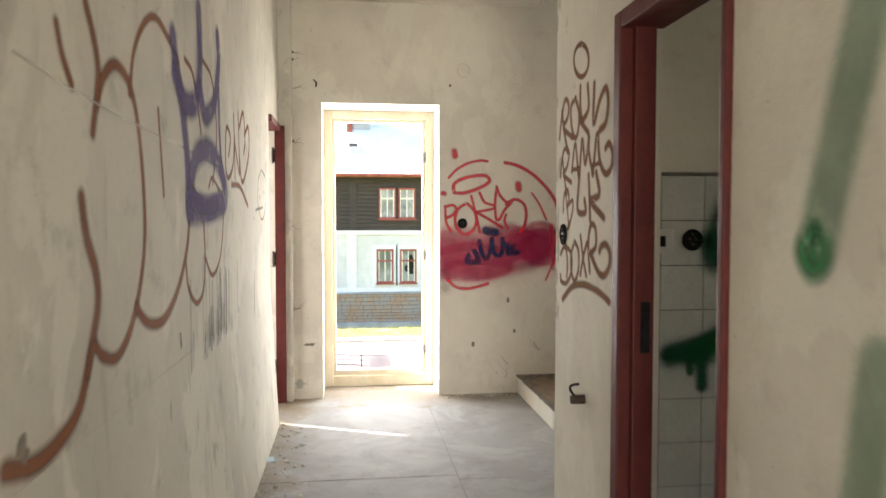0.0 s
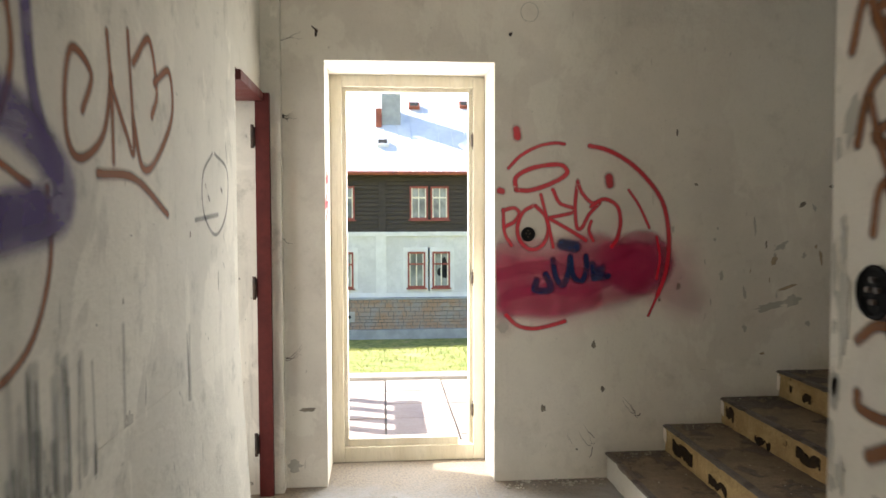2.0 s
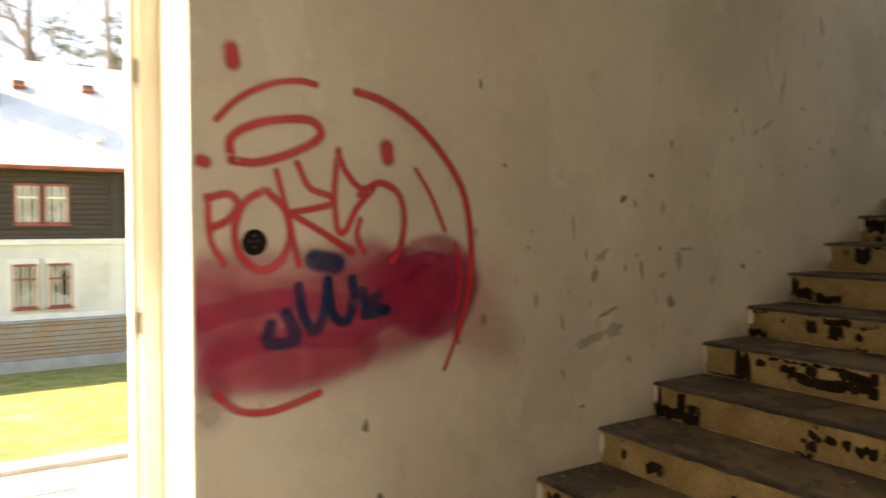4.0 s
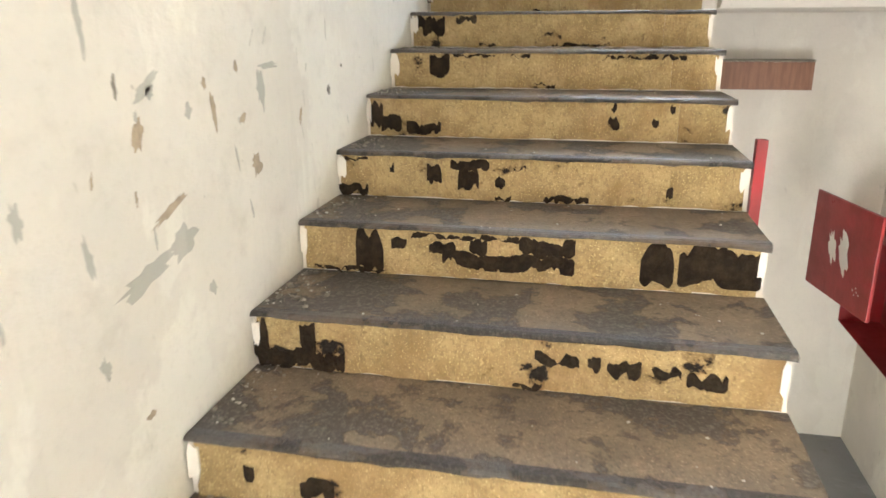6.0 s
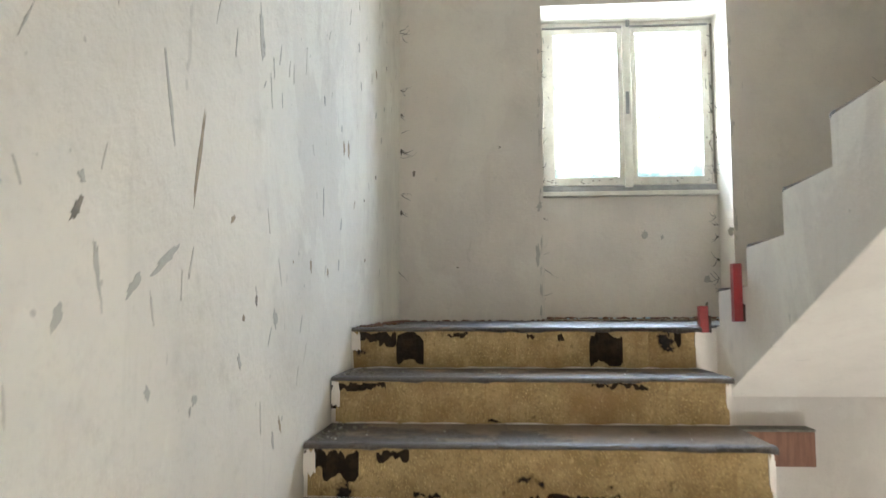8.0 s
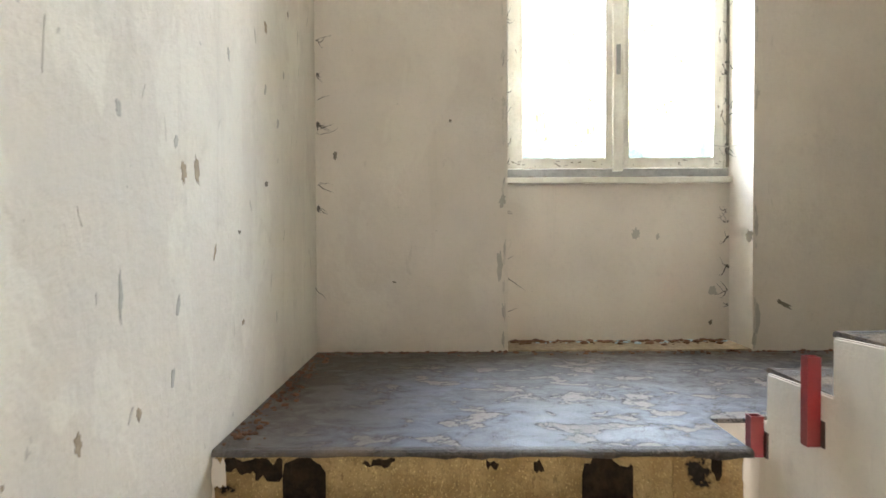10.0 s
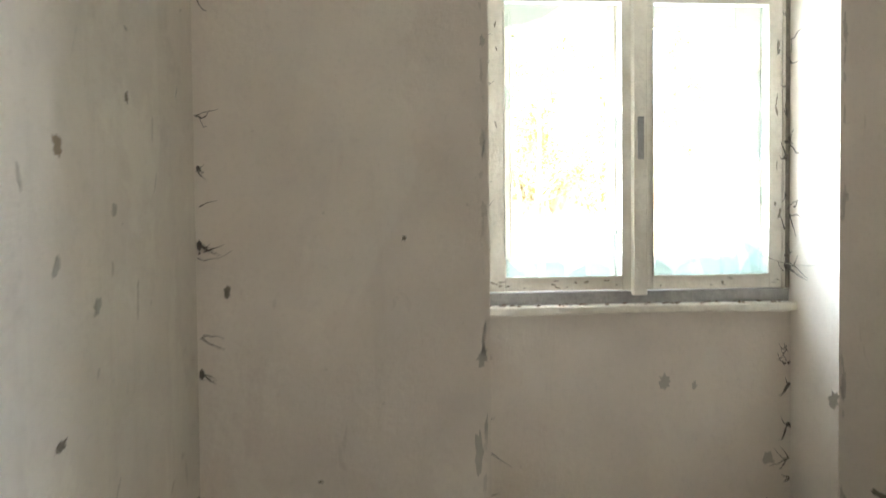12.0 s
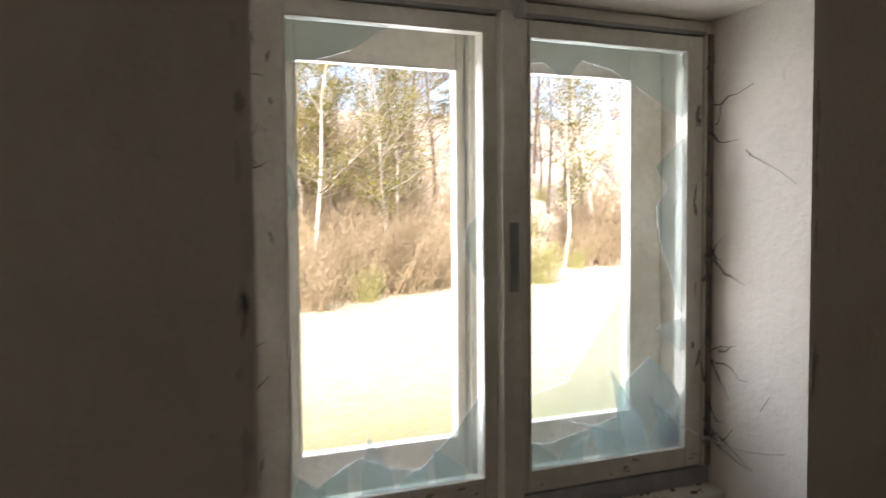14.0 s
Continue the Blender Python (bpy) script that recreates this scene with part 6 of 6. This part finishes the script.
round_box("socket_box", "right", 2.835, 1.339, 0.040, "open black socket box without its cover")
PLANES["tiled2"] = (Vector((0, 2.371, 0)), Vector((1, 0, 0)), Vector((0, -1, 0)))
round_box("socket_box", "tiled2", 1.169, 1.329, 0.034, "empty round socket hole in the tiles")
sw = thing("light_switch", "yellowed white light switch on the tiles", "light switch", Matrix.Translation((1.058, 2.371, 1.325)))
part("plate", boxes((-0.042, 0.042, -0.010, 0.001, -0.042, 0.042), bevel=0.004), WHITE_PLASTIC, sw)
part("rocker", boxes((-0.010, 0.010, -0.015, -0.0105, -0.018, 0.018), bevel=0.002), BAKELITE, sw, "dark switch rocker")
stub = cyl(bmesh.new(), (RX + 0.02, 2.565, 0.735), (RX - 0.05, 2.565, 0.735), 0.017, n=14)
pipe = thing("pipe_stub", "cut grey pipe stub with loose wire in the wall", "pipe")
part("pipe", stub, DARK_METAL, pipe)
part("bore", cyl(bmesh.new(), (RX - 0.0505, 2.565, 0.735), (RX - 0.051, 2.565, 0.735), 0.013, n=14), BLACK_GAP, pipe)
wire = bmesh.new()
pts = [Vector((RX - 0.002 - 0.03 * math.sin(i * 0.5), 2.62 + 0.035 * math.sin(i * 0.9), 0.78 - 0.009 * i)) for i in range(11)]
for a, b2 in zip(pts, pts[1:]):
    tube(wire, a, b2, 0.005, 0.005, 5)
part("wire", wire, BAKELITE, pipe, "bent black wire")

# ---- washroom tiles ----
for j in range(10):
    for i in range(6):
        x0, z0 = 0.9 + 0.157 * i, 1.551 - 0.155 * (j + 1)
        if x0 + 0.157 > 1.0:
            xa = max(x0, 1.002)
            part("tile", boxes((xa + 0.001, x0 + 0.1545, 2.372, 2.389, z0 + 0.0015, z0 + 0.1535), bevel=0.0015), TILE, WALLS["right"])
part("tile_edge", boxes((1.002, 1.85, 2.370, 2.389, 1.5525, 1.562)), GROUT, WALLS["right"])
part("tile_bed", boxes((1.002, 1.85, 2.3765, 2.389, 0.0, 1.5515)), GROUT, WALLS["right"])

# ---- stair clutter ----
for name, x, y, z0, z1, lbl in (("rail_post", 3.315, 4.402, 0.80, 1.095, "cut-off red steel rail post beside the steps"), ("rail_post", 4.99, 4.405, LAND - 0.02, LAND + 0.075, "cut-off red steel rail stub on the landing"), ("rail_post", 4.935, 4.302, 1.784, 1.987, "cut-off red steel rail post on the upper flight")):
    t = thing(name, lbl, "rail post", Matrix.Translation((x, y, z0)), group="cut-off rail posts")
    h = z1 - z0
    part("tube_wall", boxes((-0.016, 0.016, -0.015, -0.012, 0, h), (-0.016, 0.016, 0.012, 0.015, 0, h), (-0.016, -0.013, -0.012, 0.012, 0, h), (0.013, 0.016, -0.012, 0.012, 0, h)), RED_PANEL, t)
    part("fixing_plate", boxes((-0.03, 0.03, 0.016 if y > 4.3 and z0 < 1.0 else -0.020, 0.020 if y > 4.3 and z0 < 1.0 else -0.016, 0.0, 0.06)), DARK_METAL, t)
bx = thing("wall_box", "brown wood-veneer box fixed to the cellar wall", "box", Matrix.Translation((6.335, 3.52, 1.02)))
part("front_board", boxes((-0.125, -0.112, 0, 0.62, 0, 0.175), bevel=0.002), BROWN_WOOD, bx)
part("side_board", boxes((-0.111, -0.001, 0, 0.014, 0, 0.175), bevel=0.002), BROWN_WOOD, bx)
part("top_board", boxes((-0.128, -0.001, -0.004, 0.624, 0.176, 0.188), bevel=0.002), PLASTER_DARK, bx, "dusty dark top board")
part("base_board", boxes((-0.111, -0.001, 0.015, 0.62, 0.0, 0.012)), BROWN_WOOD, bx)
cab = thing("hydrant_cabinet", "open red sheet-steel cabinet with peeling stickers", "cabinet", Matrix.Translation((5.0, 2.955, -0.45)))
for name, r in (("back_panel", (0, 1.0, 0.0, 0.004, 0, 0.67)), ("side_panel", (0, 0.004, 0.005, 0.26, 0, 0.67)), ("side_panel", (0.996, 1.0, 0.005, 0.26, 0, 0.67)), ("bottom_panel", (0.005, 0.995, 0.005, 0.26, 0, 0.004)), ("top_panel", (0.005, 0.995, 0.005, 0.26, 0.666, 0.67))):
    part(name, boxes(r), RED_PANEL, cab)
dp = bmesh.new()
box(dp, 0, 0.66, -0.018, 0.0, -0.55, 0.0, 0.004)
leaf = part("cabinet_door", dp, RED_PANEL, cab, "red steel cabinet door hanging open")
leaf.matrix_basis = Matrix.Translation((0.52, 0.62, 0.97)) @ Matrix.Rotation(radians(190.5), 4, "Z")
for u, w, h, tn in ((0.24, 0.09, 0.20, 0.35), (0.36, 0.11, 0.25, 0.3)):
    q = chip((Vector((0, -0.0185, 0)), Vector((1, 0, 0)), Vector((0, -1, 0))), u, -0.27, w, h, tn, None, int(u * 100))
    part("torn_sticker", q, PLASTER_CLEAN, leaf, "torn pale sticker")
for u, z in ((0.50, -0.43), (0.52, -0.45), (0.54, -0.43), (0.53, -0.41), (0.56, -0.44)):
    part("vent_hole", cyl(bmesh.new(), (u, -0.0183, z), (u, -0.0188, z), 0.005, n=8), WHITE_PLASTIC, leaf)


def crumbs(name, n, place, smin, smax, material, label, seed, flat=0.6):
    rng = random.Random(seed)
    bm = bmesh.new()
    for _ in range(n):
        p = place(rng)
        s = smin + (smax - smin) * rng.random() ** 2.5
        q = bmesh.new()
        bmesh.ops.create_icosphere(q, subdivisions=1, radius=s)
        for v in q.verts:
            v.co = Vector((v.co.x * rng.uniform(0.6, 1.3), v.co.y * rng.uniform(0.6, 1.3), v.co.z * flat * rng.uniform(0.6, 1.2)))
        join(bm, q, Matrix.Translation(p + Vector((0, 0, s * flat * 0.5))) @ Matrix.Rotation(rng.uniform(0, 6.28), 4, "Z"))
    return tagged(part(name, bm, material, None, label), kind="stuff", category="debris")


def by_left_wall(r):
    return Vector((LX + 0.01 + abs(r.gauss(0, 0.14)), r.uniform(3.4, 5.0), 0))


def on_steps(r):
    k = r.randint(1, 11)
    return Vector((NOSE1 + GO * (k - 1) + r.uniform(0.05, GO), FY - 0.012 - abs(r.gauss(0, 0.05)), RISE * k))


def over_steps(r):
    k = r.randint(1, 11)
    return Vector((NOSE1 + GO * (k - 1) + r.uniform(0.02, GO), r.uniform(4.45, FY - 0.02), RISE * k))


def in_niche(r):
    return Vector((NX - 0.02 - abs(r.gauss(0, 0.05)), r.uniform(NY0 + 0.02, NY1 - 0.02), LAND + 0.008))


def landing_edge(r):
    return r.choice((Vector((r.uniform(5.0, 6.3), FY - 0.01 - abs(r.gauss(0, 0.04)), LAND)), Vector((EX - 0.01 - abs(r.gauss(0, 0.04)), r.uniform(3.0, FY), LAND))))


def floor_far(r):
    return Vector((r.uniform(0.7, 1.3), FY - 0.01 - abs(r.gauss(0, 0.06)), 0))


structure("recess_ledge", boxes((EX + 0.005, NX - 0.001, NY0 + 0.001, NY1 - 0.001, LAND - 0.02, LAND + 0.007)), PLASTER_BROWN, "tan screed ledge under the window recess")
crumbs("plaster_rubble", 220, by_left_wall, 0.002, 0.016, RUBBLE, "white plaster crumbs along the wall", 1)
crumbs("plaster_rubble", 170, on_steps, 0.002, 0.006, RUBBLE, "plaster crumbs and dirt along the stair wall", 2)
crumbs("stair_dirt", 520, on_steps, 0.002, 0.010, PLASTER_DARK, "dark dirt in the seam of stairs and wall", 9)
crumbs("stair_grit", 160, over_steps, 0.002, 0.005, RUBBLE, "pale grit scattered on the steps", 3)
crumbs("leaf_litter", 150, in_niche, 0.006, 0.022, DEAD_LEAF, "brown leaf litter in the window recess", 4, 0.4)


def on_sill(r):
    return Vector((r.uniform(6.555, 6.60), r.uniform(NY0 + 0.02, NY1 - 0.02), 2.512))


crumbs("sill_litter", 90, on_sill, 0.002, 0.010, DEAD_LEAF, "dead leaf bits and dust on the window sill", 15, 0.35)
crumbs("glass_fragments", 45, in_niche, 0.006, 0.020, PAPER, "pale blue-green broken glass among the leaf litter", 14, 0.3)
crumbs("landing_dirt", 520, landing_edge, 0.003, 0.012, DEAD_LEAF, "dark dirt along the landing's edges", 5)
crumbs("floor_dirt", 60, floor_far, 0.004, 0.016, RUBBLE, "plaster crumbs by the first step", 6)
scrap = bmesh.new()
box(scrap, -0.02, 0.02, -0.03, 0.03, 0.001, 0.003)
ob = tagged(part("paper_scrap", scrap, PAPER), "crumpled pale blue paper scrap on the floor", "paper scrap")
ob.matrix_basis = pose(-0.47, 4.24, 0.004, 8, -6, 20)
for x, y, a in ((-0.06, 5.41, 0.3), (0.075, 5.42, 0.6), (0.55, 5.33, 0.0)):
    q = chip((Vector((0, 0, 0)), Vector((1, 0, 0)), Vector((0, -1, 0))), 0, 0, 0.13, 0.06, 0.2, None, int(x * 50) + 9)
    ob = part("floor_pit", q, PLASTER_DARK, bpy.data.objects["floor"])
    ob.matrix_basis = Matrix.Translation((x, y, 0.0)) @ Matrix.Rotation(radians(-90), 4, "X") @ Matrix.Rotation(a, 4, "Y")
JOINT = plain("floor_joint", (0.19, 0.18, 0.17), (0.27, 0.265, 0.25), 12, 0.9, 0.2)
part("joint", boxes((0.57, 0.575, 0.5, 5.6, 0.0, 0.0015)), JOINT, bpy.data.objects["floor"])
part("joint", boxes((LX, 0.569, 3.865, 3.87, 0.0, 0.0015), (0.576, RX, 3.80, 3.804, 0.0, 0.0015)), JOINT, bpy.data.objects["floor"])


# ---- cobwebs and dust threads ----
def cobweb(p, d, size, seed, normal):
    """A small fan of dusty threads and a clot of dust where they meet."""
    rng = random.Random(seed)
    p, d, normal = Vector(p), Vector(d), Vector(normal)
    web = thing("cobweb", "dusty grey cobweb threads in a corner", "cobweb", Matrix.Translation(p), group="cobwebs")
    for _ in range(rng.randint(1, 4)):
        a = Vector((rng.uniform(-1, 1), rng.uniform(-1, 1), rng.uniform(-1, 1))) * size * 0.15
        end = a + d * size * rng.uniform(0.3, 1.2) + Vector((0, 0, rng.uniform(-0.6, 0.6) * size)) + normal * size * rng.uniform(0.0, 0.25)
        bm, last, sag = bmesh.new(), a, rng.uniform(-0.05, 0.22)
        thick = rng.uniform(0.0012, 0.0040)
        for i in range(1, 6):
            t = i / 5
            q = a.lerp(end, t) + Vector((0, 0, -sag * size * math.sin(t * 3.1) + rng.uniform(-0.05, 0.05) * size))
            r = thick * (1 - t) * rng.uniform(0.3, 1.3) + 0.0007
            tube(bm, last, q, r, r * 0.8, 4)
            last = q
        part("thread", bm, COBWEB, web)
    if rng.random() < 0.6:
        q = bmesh.new()
        bmesh.ops.create_icosphere(q, subdivisions=1, radius=rng.uniform(0.003, 0.009))
        b = bmesh.new()
        join(b, q, Matrix.Translation(normal * 0.003) @ Matrix.Diagonal((1.0, 1.0, rng.uniform(0.4, 2.2), 1)))
        part("dust_clot", b, COBWEB, web)
    return web


rw = random.Random(31)
for z, s in ((2.06, 0.13), (2.37, 0.04), (2.47, 0.05), (2.70, 0.10), (2.72, 0.05), (2.82, 0.05), (2.93, 0.04), (3.07, 0.06), (3.4, 0.08)):
    cobweb((EX - 0.006, FY - 0.012, z), (0, -1, rw.uniform(-0.3, 0.3)), s, int(z * 100), (-1, 0, 0))
for z, s in ((1.90, 0.05), (2.03, 0.04), (2.08, 0.10), (2.14, 0.06), (2.36, 0.03)):
    cobweb((NX - 0.006, NY1 - 0.012, z), (0, -1, rw.uniform(-0.2, 0.2)), s, int(z * 100) + 1, (-1, 0, 0))
for z, s in ((1.93, 0.03), (2.0, 0.07), (2.11, 0.09), (2.24, 0.05), (2.31, 0.08), (2.36, 0.06)):
    cobweb((NX - 0.006, NY0 + 0.012, z), (rw.uniform(-0.6, 0.0), 0.8, 0), s, int(z * 100) + 2, (-1, 0, 0))
for z, s in ((3.36, 0.17), (3.32, 0.10), (3.05, 0.05), (2.93, 0.07), (2.79, 0.12), (2.66, 0.24), (2.71, 0.08)):
    cobweb((6.597, NY0 + 0.008, z), (-1, 0.06, -0.25), s, int(z * 100) + 3, (0, 1, 0))
for z, s in ((2.58, 0.04), (2.66, 0.05), (2.78, 0.08), (2.9, 0.05), (3.05, 0.04), (3.25, 0.09), (3.38, 0.05)):
    cobweb((6.597, NY1 - 0.012, z), (-0.2, -0.5, 0.2), s, int(z * 100) + 4, (-1, 0, 0))
for z in (2.0, 2.4, 2.62, 2.68, 0.7, 1.35):
    cobweb((-0.44, FY - 0.008, z), (1, 0, rw.uniform(-0.2, 0.2)), rw.uniform(0.05, 0.12), int(z * 100) + 5, (0, -1, 0))
for z in (2.45, 2.55, 2.75, 3.0):
    cobweb((EX - 0.01, SY + 0.012, z), (0, 1, 0), 0.12, int(z * 100) + 6, (-1, 0, 0))
for x, z in ((1.15, 0.17), (1.25, 0.2), (1.5, 0.35)):
    cobweb((x, FY - 0.01, z), (-0.6, -0.1, 0.4), 0.14, int(x * 100) + 7, (0, -1, 0))
for z, d in ((2.62, 0.06), (2.74, 0.05), (2.86, 0.04), (2.98, 0.05), (3.12, 0.04), (3.22, 0.05), (3.44, 0.06)):
    cobweb((6.590, NY0 + 0.018, z), (-0.3, 0.6, rw.uniform(-0.6, 0.6)), d, int(z * 100) + 8, (-1, 0, 0))
for z, size, lean in ((3.33, 0.20, -0.15), (3.03, 0.10, -0.1), (2.80, 0.13, -0.1), (2.63, 0.14, 0.05)):
    cobweb((6.592, NY0 + 0.012, z), (-1, 0.03, lean), size, int(z * 100) + 9, (0, 1, 0))
strand = thing("cobweb", "long pale sagging cobweb strand beside the window", "cobweb", Matrix.Translation((6.60, NY0 + 0.05, 2.66)), group="cobwebs")
bm, last = bmesh.new(), Vector((0.0, 0.06, 0.01))
for i in range(1, 13):
    q = Vector((-0.22 * i / 12, 0.06 - 0.10 * i / 12, 0.01 - 0.035 * math.sin(i * math.pi / 16)))
    tube(bm, last, q, 0.0016, 0.0013, 4)
    last = q
part("thread", bm, RUBBLE, strand)
# smudges of dirt on the inner casements
rd = random.Random(64)
FRAME_DIRT = plain("ground_in_dirt", (0.20, 0.18, 0.14), (0.32, 0.29, 0.23), 35, 0.9, 0.2)
for i in range(34):
    if i % 3 == 0:
        y, z = rd.choice((4.838, 4.812, 3.882, 3.895)) + rd.uniform(-0.008, 0.008), rd.uniform(2.58, 3.48)
        w, h = rd.uniform(0.004, 0.012), rd.uniform(0.012, 0.06)
    else:
        y, z = rd.choice((rd.uniform(4.41, 4.83), rd.uniform(3.88, 4.29))), rd.uniform(2.566, 2.590)
        w, h = rd.uniform(0.006, 0.03), rd.uniform(0.003, 0.009)
    part("dirt_smudge", chip((Vector((6.602, 0, 0)), Vector((0, 1, 0)), Vector((-1, 0, 0))), y, z, w, h, rd.uniform(-0.3, 0.3), None, 900 + i), FRAME_DIRT, win)
